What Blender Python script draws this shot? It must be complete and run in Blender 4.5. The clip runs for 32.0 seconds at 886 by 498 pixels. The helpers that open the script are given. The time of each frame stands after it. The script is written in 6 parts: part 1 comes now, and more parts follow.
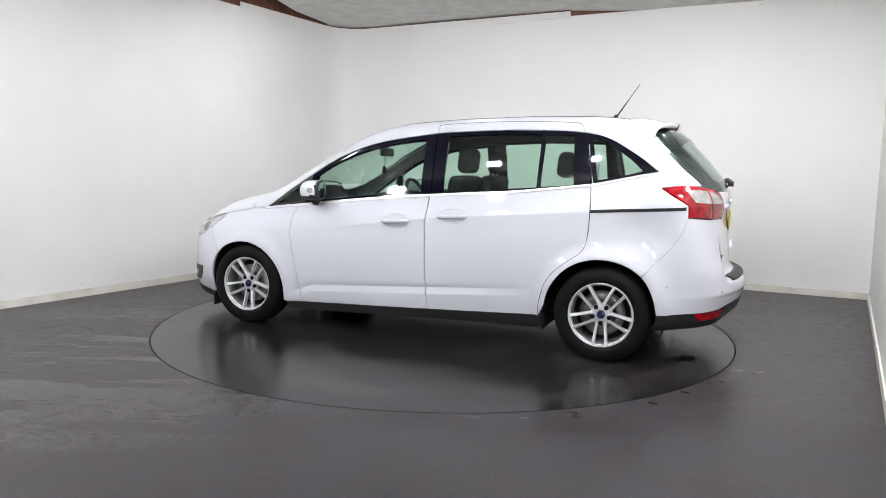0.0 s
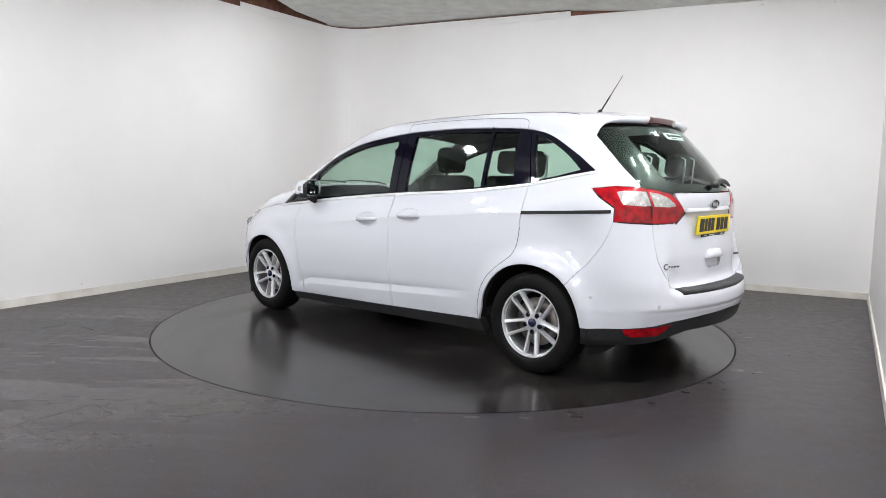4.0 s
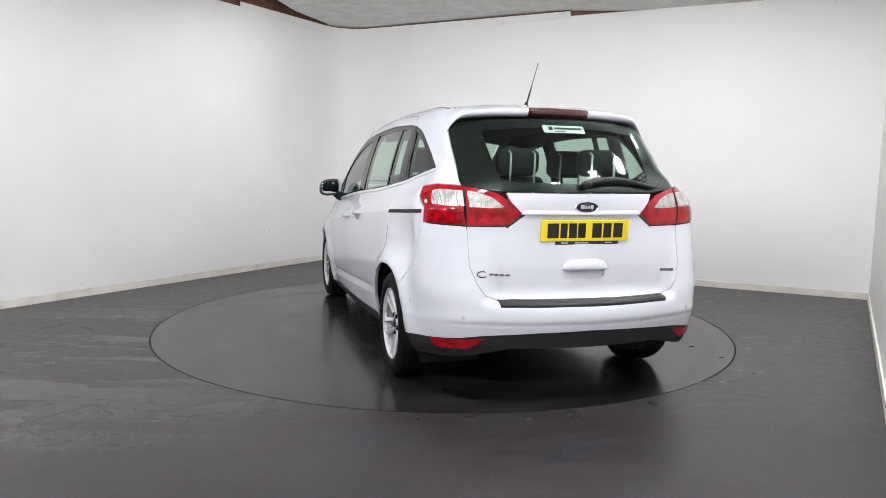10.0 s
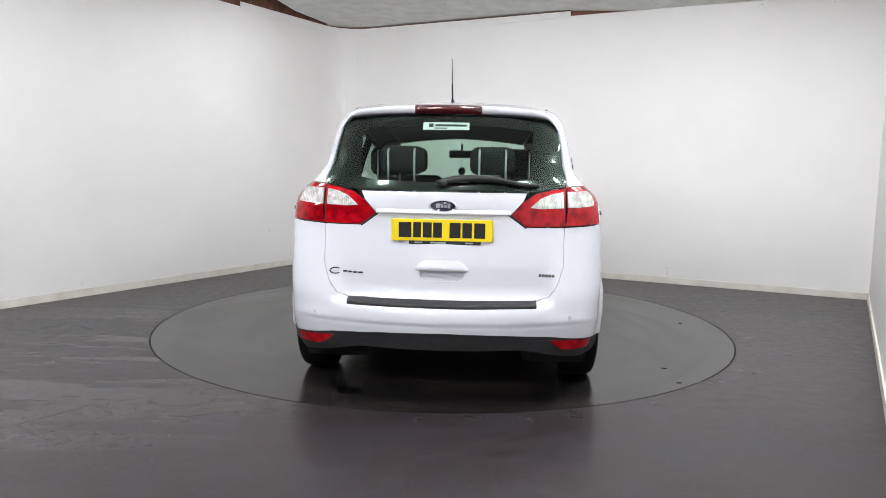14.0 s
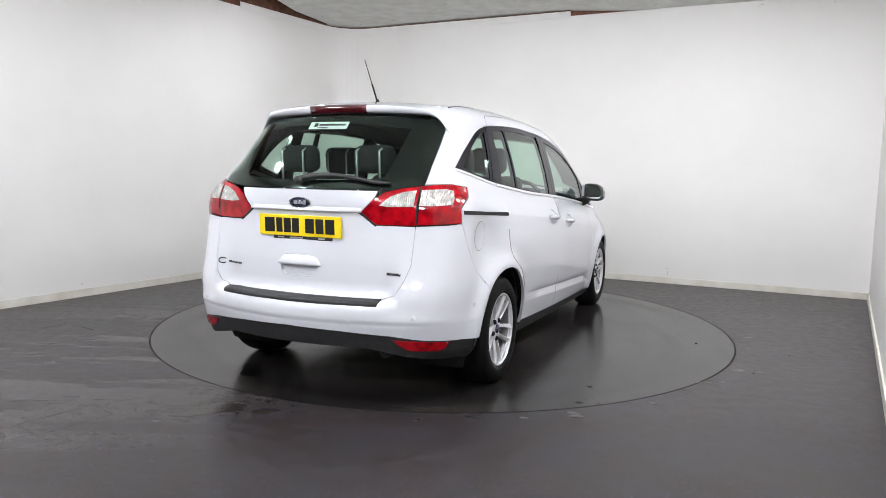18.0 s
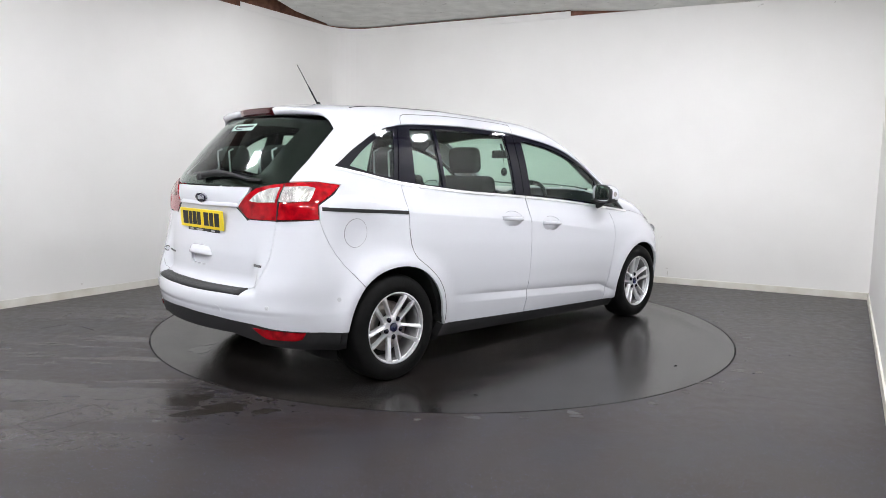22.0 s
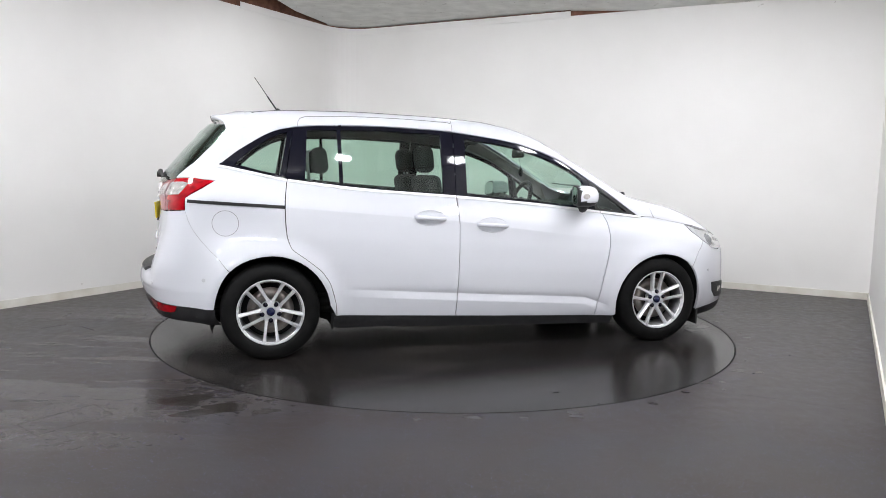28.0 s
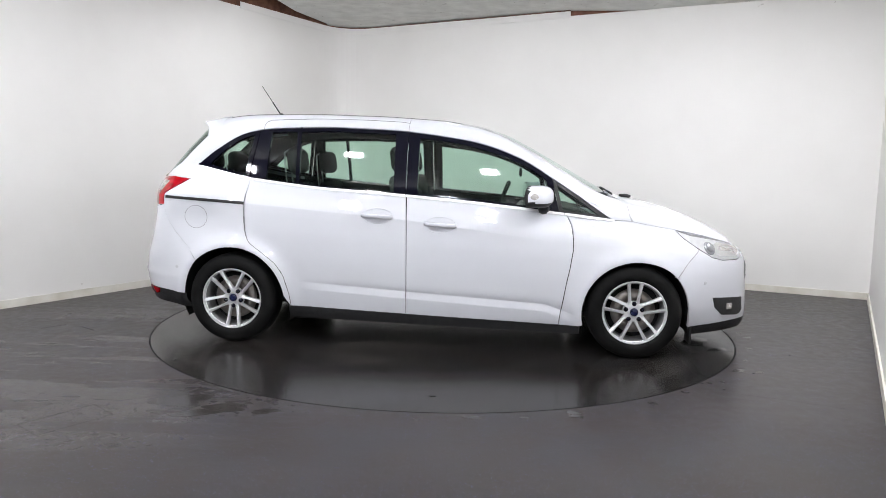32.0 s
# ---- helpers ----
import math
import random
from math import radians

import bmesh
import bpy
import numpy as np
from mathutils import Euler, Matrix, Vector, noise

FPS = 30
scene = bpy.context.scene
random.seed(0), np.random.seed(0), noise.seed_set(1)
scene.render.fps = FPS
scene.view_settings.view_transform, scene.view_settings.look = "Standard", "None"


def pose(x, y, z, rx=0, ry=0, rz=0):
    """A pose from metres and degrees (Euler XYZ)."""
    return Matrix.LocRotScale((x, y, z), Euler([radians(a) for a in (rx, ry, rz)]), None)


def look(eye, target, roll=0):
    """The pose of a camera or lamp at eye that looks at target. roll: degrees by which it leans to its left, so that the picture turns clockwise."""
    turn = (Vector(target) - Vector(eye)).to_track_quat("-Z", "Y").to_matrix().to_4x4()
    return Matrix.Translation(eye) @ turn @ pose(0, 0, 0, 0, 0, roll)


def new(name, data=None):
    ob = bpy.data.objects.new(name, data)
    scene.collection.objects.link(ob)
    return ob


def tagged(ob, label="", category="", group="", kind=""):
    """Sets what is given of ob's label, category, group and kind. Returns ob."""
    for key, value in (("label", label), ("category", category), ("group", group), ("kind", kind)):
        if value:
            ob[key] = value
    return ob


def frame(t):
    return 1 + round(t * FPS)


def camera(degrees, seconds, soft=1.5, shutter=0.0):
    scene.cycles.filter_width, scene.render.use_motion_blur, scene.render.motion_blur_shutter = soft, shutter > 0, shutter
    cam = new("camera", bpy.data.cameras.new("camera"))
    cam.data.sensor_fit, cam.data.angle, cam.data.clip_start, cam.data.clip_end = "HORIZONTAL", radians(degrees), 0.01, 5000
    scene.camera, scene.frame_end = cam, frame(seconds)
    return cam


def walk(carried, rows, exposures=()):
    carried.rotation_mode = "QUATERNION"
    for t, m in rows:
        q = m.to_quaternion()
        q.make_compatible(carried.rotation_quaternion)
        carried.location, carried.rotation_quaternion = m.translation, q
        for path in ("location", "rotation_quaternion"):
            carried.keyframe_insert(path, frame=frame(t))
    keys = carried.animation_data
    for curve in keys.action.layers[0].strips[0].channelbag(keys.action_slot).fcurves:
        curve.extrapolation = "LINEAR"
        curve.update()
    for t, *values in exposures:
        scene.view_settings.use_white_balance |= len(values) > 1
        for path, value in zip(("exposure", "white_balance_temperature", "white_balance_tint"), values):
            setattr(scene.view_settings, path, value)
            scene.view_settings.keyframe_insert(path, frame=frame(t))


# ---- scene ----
# ---- camera ----
EYE = (0.0, -5.745, 1.238)
YAW, PITCH, ROLL = radians(-0.082), radians(-6.368), 0.964
AIM = (EYE[0] + math.sin(YAW) * math.cos(PITCH), EYE[1] + math.cos(YAW) * math.cos(PITCH), EYE[2] + math.sin(PITCH))
cam = camera(64.45, 32.0, soft=0.75)
walk(cam, [(0, look(EYE, AIM, ROLL)), (32, look(EYE, AIM, ROLL))], exposures=[(0, 0.0), (32, 0.0)])

# ---- world ----
world = bpy.data.worlds.new("world")
world.use_nodes = True
world.node_tree.nodes["Background"].inputs[0].default_value = (0.75, 0.8, 0.9, 1)
world.node_tree.nodes["Background"].inputs[1].default_value = 0.02
scene.world = world
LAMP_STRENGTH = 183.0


# ---- materials ----
def material(name, colour, rough=0.5, metal=0.0, coat=0.0, emit=0.0, trans=0.0, alpha=1.0, ior=1.45, spec=0.5):
    m = bpy.data.materials.new(name)
    m.use_nodes = True
    b = m.node_tree.nodes["Principled BSDF"]
    b.inputs["Base Color"].default_value = (*colour, 1)
    b.inputs["Roughness"].default_value = rough
    b.inputs["Metallic"].default_value = metal
    b.inputs["Coat Weight"].default_value = coat
    b.inputs["Coat Roughness"].default_value = 0.03
    b.inputs["Transmission Weight"].default_value = trans
    b.inputs["IOR"].default_value = ior
    b.inputs["Alpha"].default_value = alpha
    b.inputs["Specular IOR Level"].default_value = spec
    if emit:
        b.inputs["Emission Color"].default_value = (*colour, 1)
        b.inputs["Emission Strength"].default_value = emit
    return m


def node(m, kind, **values):
    n = m.node_tree.nodes.new(kind)
    for key, value in values.items():
        if key in n.inputs:
            n.inputs[key].default_value = value
    return n


def link(m, a, out, b, into):
    m.node_tree.links.new(a.outputs[out], b.inputs[into])


def surface(m):
    return m.node_tree.nodes["Principled BSDF"]


def vary(m, low, high, scale=8.0, rough=None, bump=0.0, bump_scale=200.0, detail=6.0):
    """Colour between two tones by noise, with roughness and fine relief that follow noise of their own."""
    tc = node(m, "ShaderNodeTexCoord")
    n = node(m, "ShaderNodeTexNoise", Scale=scale, Detail=detail)
    link(m, tc, "Object", n, "Vector")
    r = node(m, "ShaderNodeValToRGB")
    r.color_ramp.elements[0].position, r.color_ramp.elements[1].position = 0.3, 0.7
    r.color_ramp.elements[0].color, r.color_ramp.elements[1].color = (*low, 1), (*high, 1)
    link(m, n, "Fac", r, "Fac")
    link(m, r, "Color", surface(m), "Base Color")
    if rough:
        q = node(m, "ShaderNodeMapRange")
        q.inputs["To Min"].default_value, q.inputs["To Max"].default_value = rough
        link(m, n, "Fac", q, "Value")
        link(m, q, "Result", surface(m), "Roughness")
    if bump:
        k = node(m, "ShaderNodeTexNoise", Scale=bump_scale, Detail=3.0)
        link(m, tc, "Object", k, "Vector")
        b = node(m, "ShaderNodeBump", Strength=bump, Distance=0.002)
        link(m, k, "Fac", b, "Height")
        link(m, b, "Normal", surface(m), "Normal")
    return m


PAINT = material("white_paint", (0.625, 0.632, 0.672), 0.4, coat=1.0, spec=0.2)
BLACK_GLOSS = material("black_gloss", (0.004, 0.004, 0.010), 0.06, spec=0.35)
gloss_tc, gloss_wave, gloss_bump = node(BLACK_GLOSS, "ShaderNodeTexCoord"), node(BLACK_GLOSS, "ShaderNodeTexNoise", Scale=14.0, Detail=1.0), node(BLACK_GLOSS, "ShaderNodeBump", Strength=0.1, Distance=0.006)
link(BLACK_GLOSS, gloss_tc, "Object", gloss_wave, "Vector")
link(BLACK_GLOSS, gloss_wave, "Fac", gloss_bump, "Height")
link(BLACK_GLOSS, gloss_bump, "Normal", surface(BLACK_GLOSS), "Normal")
BLACK_PLASTIC = vary(material("black_plastic", (0.02, 0.02, 0.021), 0.5), (0.016, 0.016, 0.017), (0.026, 0.026, 0.027), 30, (0.45, 0.6), 0.3, 900)
SEAL = material("rubber_seal", (0.012, 0.012, 0.012), 0.7)
CHROME = material("chrome", (0.82, 0.82, 0.83), 0.12, 1.0)
DARK_CHROME = material("dark_chrome", (0.22, 0.22, 0.23), 0.25, 0.9)
STRIP = material("bright_strip", (0.80, 0.80, 0.81), 0.28, 0.45)
SILVER = material("silver_trim", (0.55, 0.55, 0.56), 0.38, 0.7)
ALLOY = vary(material("alloy", (0.5, 0.5, 0.52), 0.3, 0.5, coat=0.5), (0.64, 0.64, 0.655), (0.76, 0.76, 0.775), 20, (0.25, 0.38))
BARREL = vary(material("barrel_alloy", (0.25, 0.25, 0.26), 0.4, 0.7), (0.16, 0.155, 0.15), (0.30, 0.30, 0.31), 9, (0.35, 0.55))
TYRE = vary(material("tyre_rubber", (0.005, 0.005, 0.005), 0.6, spec=0.16), (0.003, 0.003, 0.003), (0.008, 0.0078, 0.0078), 14, (0.5, 0.75), 0.4, 300)
DISC_STEEL = vary(material("disc_steel", (0.3, 0.28, 0.26), 0.4, 0.9), (0.24, 0.2, 0.18), (0.4, 0.38, 0.36), 18)
UNDER = material("underbody", (0.012, 0.012, 0.012), 0.85)
TRIM = vary(material("cabin_trim", (0.03, 0.03, 0.032), 0.75), (0.014, 0.014, 0.015), (0.026, 0.026, 0.027), 12, None, 0.3, 400)
FABRIC = vary(material("seat_fabric", (0.035, 0.035, 0.038), 0.9), (0.012, 0.012, 0.013), (0.026, 0.026, 0.027), 60, None, 0.6, 700)
# darker copy of LINING, with the unlit cabin's shade in its colour
SHADED_LINING = vary(material("shaded_roof_lining", (0.14, 0.14, 0.135), 0.9), (0.12, 0.12, 0.115), (0.16, 0.16, 0.155), 30)
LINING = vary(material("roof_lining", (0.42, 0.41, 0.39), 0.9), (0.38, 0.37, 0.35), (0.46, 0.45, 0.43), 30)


def glass(name, tint, rough=0.0, least=0.034):
    """Thin tinted pane: clear transmission under a mirror-like gloss that grows towards grazing angles."""
    m = bpy.data.materials.new(name)
    m.use_nodes = True
    t = m.node_tree
    t.nodes.clear()
    out, mix = t.nodes.new("ShaderNodeOutputMaterial"), t.nodes.new("ShaderNodeMixShader")
    clear, gloss, lw = t.nodes.new("ShaderNodeBsdfTransparent"), t.nodes.new("ShaderNodeBsdfGlossy"), t.nodes.new("ShaderNodeLayerWeight")
    clear.inputs[0].default_value = (*tint, 1)
    gloss.inputs["Roughness"].default_value = rough
    gloss.inputs["Color"].default_value = (0.95, 0.97, 0.97, 1)
    lw.inputs["Blend"].default_value = 0.5
    power, grow = t.nodes.new("ShaderNodeMath"), t.nodes.new("ShaderNodeMapRange")
    power.operation = "POWER"
    power.inputs[1].default_value = 5.0
    grow.inputs["To Min"].default_value, grow.inputs["To Max"].default_value = least, 1.0
    t.links.new(lw.outputs["Facing"], power.inputs[0])
    t.links.new(power.outputs[0], grow.inputs["Value"])
    t.links.new(grow.outputs["Result"], mix.inputs[0])
    t.links.new(clear.outputs[0], mix.inputs[1])
    t.links.new(gloss.outputs[0], mix.inputs[2])
    t.links.new(mix.outputs[0], out.inputs[0])
    return m


GLASS = glass("tinted_glass", (0.70, 0.86, 0.77), 0.04, 0.06)
PRIVACY = glass("rear_glass", (0.62, 0.74, 0.67), 0.06)
RED = vary(material("red_lens", (0.45, 0.003, 0.009), 0.12, coat=0.6, spec=0.3), (0.16, 0.0008, 0.004), (0.46, 0.0025, 0.009), 22)
CLEAR = vary(material("clear_lens", (0.6, 0.57, 0.55), 0.25, 0.3, coat=1.0), (0.30, 0.285, 0.27), (0.60, 0.57, 0.545), 34, (0.12, 0.35))
HEADLAMP = vary(material("headlamp_lens", (0.7, 0.7, 0.7), 0.15, 0.2, coat=1.0), (0.46, 0.465, 0.47), (0.62, 0.62, 0.62), 18)
PROJECTOR = material("projector_glass", (0.26, 0.265, 0.27), 0.12, 0.3, coat=1.0)
SENSOR = material("sensor_paint", (0.50, 0.505, 0.53), 0.4, coat=0.6)
# grey that stands for the shade inside panel gaps
GAP_SHADE = material("gap_shade_grey", (0.36, 0.36, 0.37), 0.6)
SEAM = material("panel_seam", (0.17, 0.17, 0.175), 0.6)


def ribs(m, scale, strength):
    """Fine upright ribs moulded into a lens."""
    tc, w, b = node(m, "ShaderNodeTexCoord"), node(m, "ShaderNodeTexWave", Scale=scale, Distortion=1.5, Detail=2.0), node(m, "ShaderNodeBump", Strength=strength, Distance=0.004)
    w.bands_direction = "Y"
    link(m, tc, "Object", w, "Vector")
    link(m, w, "Fac", b, "Height")
    link(m, b, "Normal", surface(m), "Normal")


ribs(CLEAR, 30.0, 0.6)
PLATE = material("yellow_plate", (0.80, 0.61, 0.012), 0.4)
INK = material("black_ink", (0.01, 0.01, 0.01), 0.5)
BLUE = material("blue_enamel", (0.006, 0.009, 0.045), 0.2, coat=1.0)

# walls and floor
WALL = vary(material("wall_paint", (0.80, 0.79, 0.78), 0.6), (0.79, 0.773, 0.748), (0.835, 0.82, 0.797), 1.3, (0.5, 0.7), 0.15, 60)
SKIRT = vary(material("cream_skirting", (0.68, 0.64, 0.55), 0.55), (0.64, 0.60, 0.52), (0.78, 0.76, 0.70), 5)
CEILING = vary(material("plaster_ceiling", (0.5, 0.5, 0.47), 0.9), (0.60, 0.60, 0.57), (0.74, 0.74, 0.71), 6, None, 1.0, 30)
tc, chip = node(CEILING, "ShaderNodeTexCoord"), node(CEILING, "ShaderNodeTexNoise", Scale=9.0, Detail=7.0, Roughness=0.7, Distortion=0.8)
link(CEILING, tc, "Object", chip, "Vector")
fall, peel = node(CEILING, "ShaderNodeMapRange"), node(CEILING, "ShaderNodeMix")
fall.inputs["From Min"].default_value, fall.inputs["From Max"].default_value = 0.63, 0.68
peel.data_type = "RGBA"
peel.inputs["B"].default_value = (0.30, 0.285, 0.25, 1)
link(CEILING, chip, "Fac", fall, "Value")
link(CEILING, fall, "Result", peel, "Factor")
old = surface(CEILING).inputs["Base Color"].links[0].from_socket
CEILING.node_tree.links.new(old, peel.inputs["A"])
link(CEILING, peel, "Result", surface(CEILING), "Base Color")
RUST = vary(material("rusty_steel", (0.16, 0.06, 0.035), 0.8), (0.10, 0.04, 0.025), (0.24, 0.11, 0.07), 12, None, 0.5, 90)


def vinyl(name, table=False):
    """Dark safety vinyl: soft clouds, smears of dried water or tyre arcs, flecks of blue and white, gloss that follows the dust."""
    m = material(name, (0.03, 0.028, 0.027), 0.3, spec=0.44 if table else 0.33)
    tc = node(m, "ShaderNodeTexCoord")

    def noise(scale, detail, rough=0.5, warp=0.0, vector=None):
        n = node(m, "ShaderNodeTexNoise", Scale=scale, Detail=detail, Roughness=rough, Distortion=warp)
        if vector is None:
            link(m, tc, "Object", n, "Vector")
        else:
            link(m, *vector, n, "Vector")
        return n

    def spread(source, out, lo, hi, to_lo=0.0, to_hi=1.0):
        n = node(m, "ShaderNodeMapRange")
        n.interpolation_type = "SMOOTHSTEP"
        for key, value in (("From Min", lo), ("From Max", hi), ("To Min", to_lo), ("To Max", to_hi)):
            n.inputs[key].default_value = value
        link(m, source, out, n, "Value")
        return n

    def sum_of(kind, a, b):
        n = node(m, "ShaderNodeMath")
        n.operation = kind
        for k, v in enumerate((a, b)):
            if isinstance(v, tuple):
                link(m, *v, n, k)
            else:
                n.inputs[k].default_value = v
        return n

    def blend(factor, a, b):
        n = node(m, "ShaderNodeMix")
        n.data_type = "RGBA"
        if isinstance(factor, tuple):
            link(m, *factor, n, "Factor")
        else:
            n.inputs["Factor"].default_value = factor
        for key, v in (("A", a), ("B", b)):
            if len(v) == 2:
                link(m, *v, n, key)
            else:
                n.inputs[key].default_value = (*v, 1)
        return n

    mp = node(m, "ShaderNodeMapping")
    link(m, tc, "Object", mp, "Vector")
    if table:
        # smears run round a point beside the axis
        mp.inputs["Location"].default_value = (0.35, -0.3, 0)
        rad, way, slow, sep, com = node(m, "ShaderNodeVectorMath"), node(m, "ShaderNodeVectorMath"), node(m, "ShaderNodeVectorMath"), node(m, "ShaderNodeSeparateXYZ"), node(m, "ShaderNodeCombineXYZ")
        rad.operation, way.operation, slow.operation = "LENGTH", "NORMALIZE", "SCALE"
        slow.inputs["Scale"].default_value = 0.55
        link(m, mp, "Vector", rad, 0)
        link(m, mp, "Vector", way, 0)
        link(m, way, "Vector", slow, 0)
        link(m, slow, "Vector", sep, "Vector")
        link(m, rad, "Value", com, "X")
        link(m, sep, "X", com, "Y")
        link(m, sep, "Y", com, "Z")
        smear = noise(3.0, 3.0, 0.5, 0.4, (com, "Vector"))
    else:
        # dried water lies in long streaks
        mp.inputs["Rotation"].default_value = (0, 0, radians(-18))
        mp.inputs["Scale"].default_value = (0.30, 1.6, 1.0)
        smear = noise(1.5, 8.0, 0.60, 0.6, (mp, "Vector"))
    cloud = noise(0.6, 5.0, 0.55)
    fine = noise(14.0, 6.0, 0.68)
    hue = noise(3.2, 5.0, 0.6)
    # the vinyl itself: brownish and bluish greys that run into one another
    if table:
        plain = blend((spread(hue, "Fac", 0.35, 0.65), "Result"), (0.0150, 0.0124, 0.0112), (0.0168, 0.0160, 0.0162))
        ground = blend((spread(smear, "Fac", 0.50, 0.66, 0.0, 0.8), "Result"), (plain, "Result"), (0.040, 0.036, 0.0335))
    else:
        plain = blend((spread(hue, "Fac", 0.36, 0.64), "Result"), (0.0270, 0.0200, 0.0165), (0.0285, 0.0258, 0.0272))
        ground = blend((spread(cloud, "Fac", 0.38, 0.66, 0.0, 0.8), "Result"), (plain, "Result"), (0.039, 0.0335, 0.0310))
    grade = spread(fine, "Fac", 0.3, 0.7, 0.93 if table else 0.58, 1.07 if table else 1.42)
    worn = node(m, "ShaderNodeVectorMath")
    worn.operation = "SCALE"
    link(m, ground, "Result", worn, 0)
    link(m, grade, "Result", worn, "Scale")
    # a thin film towards one side of the room, torn into streaks
    far = node(m, "ShaderNodeVectorMath")
    far.operation = "DISTANCE"
    far.inputs[1].default_value = (-1.3, 0.4, 0) if table else (-2.2, -1.4, 0)
    link(m, tc, "Object", far, 0)
    away = spread(far, "Value", 0.3 if table else 0.6, 1.9 if table else 2.2, 0.34 if table else 0.75, 0.05)
    if table:
        dust = sum_of("MULTIPLY", (away, "Result"), (spread(smear, "Fac", 0.36, 0.75), "Result"))
    else:
        torn = sum_of("MULTIPLY_ADD", (noise(6.0, 8.0, 0.72, 0.4, (mp, "Vector")), "Fac"), 0.30)
        link(m, smear, "Fac", torn, 2)
        dust = sum_of("MULTIPLY", (away, "Result"), (spread(torn, "Value", 0.63, 0.69), "Result"))
    film = blend((dust, "Value"), (worn, "Vector"), (0.052, 0.045, 0.041) if table else (0.037, 0.0325, 0.0295))
    # flecks: many dim ones, few bright ones
    colour = (film, "Result")
    if not table:
        for scale, reach, low, tone_a, tone_b in ((150.0, 0.30, 0.30, (0.038, 0.038, 0.070), (0.090, 0.075, 0.088)), (85.0, 0.17, 0.58, (0.06, 0.06, 0.26), (0.25, 0.25, 0.42))):
            cell = node(m, "ShaderNodeTexVoronoi", Scale=scale)
            link(m, tc, "Object", cell, "Vector")
            pick = node(m, "ShaderNodeSeparateColor")
            link(m, cell, "Color", pick, "Color")
            there = sum_of("MULTIPLY", (sum_of("LESS_THAN", (cell, "Distance"), reach), "Value"), (sum_of("GREATER_THAN", (pick, "Red"), low), "Value"))
            tone = blend((pick, "Green"), tone_a, tone_b)
            colour = (blend((there, "Value"), colour, (tone, "Result")), "Result")
    link(m, *colour, surface(m), "Base Color")
    rough = sum_of("MULTIPLY_ADD", (dust, "Value"), 0.0 if table else -0.19)
    if table:
        link(m, spread(smear, "Fac", 0.32, 0.68, 0.19, 0.258), "Result", rough, 2)
    else:
        link(m, spread(fine, "Fac", 0.3, 0.7, 0.30, 0.42), "Result", rough, 2)
    link(m, rough, "Value", surface(m), "Roughness")
    bump = node(m, "ShaderNodeBump", Strength=0.04 if table else 0.10, Distance=0.002)
    link(m, noise(260.0, 2.0), "Fac", bump, "Height")
    link(m, bump, "Normal", surface(m), "Normal")
    return m


VINYL = vinyl("dark_vinyl")
DISC = vinyl("turntable_vinyl", True)
WATER = material("standing_water", (0.006, 0.006, 0.006), 0.10, spec=0.42)
PIT = material("dark_pit", (0.004, 0.004, 0.004), 0.9)
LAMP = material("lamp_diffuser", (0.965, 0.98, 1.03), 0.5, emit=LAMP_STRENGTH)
LAMP_FRAME = material("lamp_frame", (0.7, 0.7, 0.7), 0.4)


# ---- mesh helpers ----
def obj(name, bm, mat, parent=None, label="", smooth=True, at=None):
    me = bpy.data.meshes.new(name)
    bm.to_mesh(me)
    bm.free()
    for m in (mat if isinstance(mat, (list, tuple)) else [mat]):
        me.materials.append(m)
    if smooth:
        me.shade_smooth()
    ob = new(name, me)
    if parent:
        ob.parent = parent
    if at is not None:
        ob.matrix_basis = at
    if label:
        tagged(ob, label)
    return ob


def part(name, bm, mat, parent, label="", smooth=True, at=None):
    return obj(name, bm, mat, parent, label, smooth, at)


def box(bm, lo, hi, bevel=0.0, m=None, segs=2):
    c = [(a + b) / 2 for a, b in zip(lo, hi)]
    d = [abs(b - a) for a, b in zip(lo, hi)]
    made = bmesh.ops.create_cube(bm, size=1, matrix=(m or Matrix()) @ Matrix.Translation(c) @ Matrix.Diagonal((*d, 1)))
    if bevel:
        es = list({e for v in made["verts"] for e in v.link_edges})
        bmesh.ops.bevel(bm, geom=es, offset=bevel, segments=segs, affect="EDGES", profile=0.5)
    return bm


def cyl(bm, r, depth, m, segs=32, r2=None):
    bmesh.ops.create_cone(bm, cap_ends=True, segments=segs, radius1=r, radius2=r if r2 is None else r2, depth=depth, matrix=m)
    return bm


def tube(bm, pts, r, segs=8):
    """A round bar along points."""
    pts = [Vector(p) for p in pts]
    rings = []
    for i, p in enumerate(pts):
        d = (pts[min(i + 1, len(pts) - 1)] - pts[max(i - 1, 0)]).normalized()
        a = d.orthogonal().normalized() if i == 0 else (rings[-1][1] - d * rings[-1][1].dot(d)).normalized()
        b = d.cross(a)
        rr = r[i] if isinstance(r, (list, tuple)) else r
        rings.append(([bm.verts.new(p + (a * math.cos(2 * math.pi * k / segs) + b * math.sin(2 * math.pi * k / segs)) * rr) for k in range(segs)], a))
    for (ra, _), (rb, _) in zip(rings, rings[1:]):
        for k in range(segs):
            bm.faces.new((ra[k], ra[(k + 1) % segs], rb[(k + 1) % segs], rb[k]))
    bm.faces.new(rings[0][0][::-1])
    bm.faces.new(rings[-1][0])
    return bm


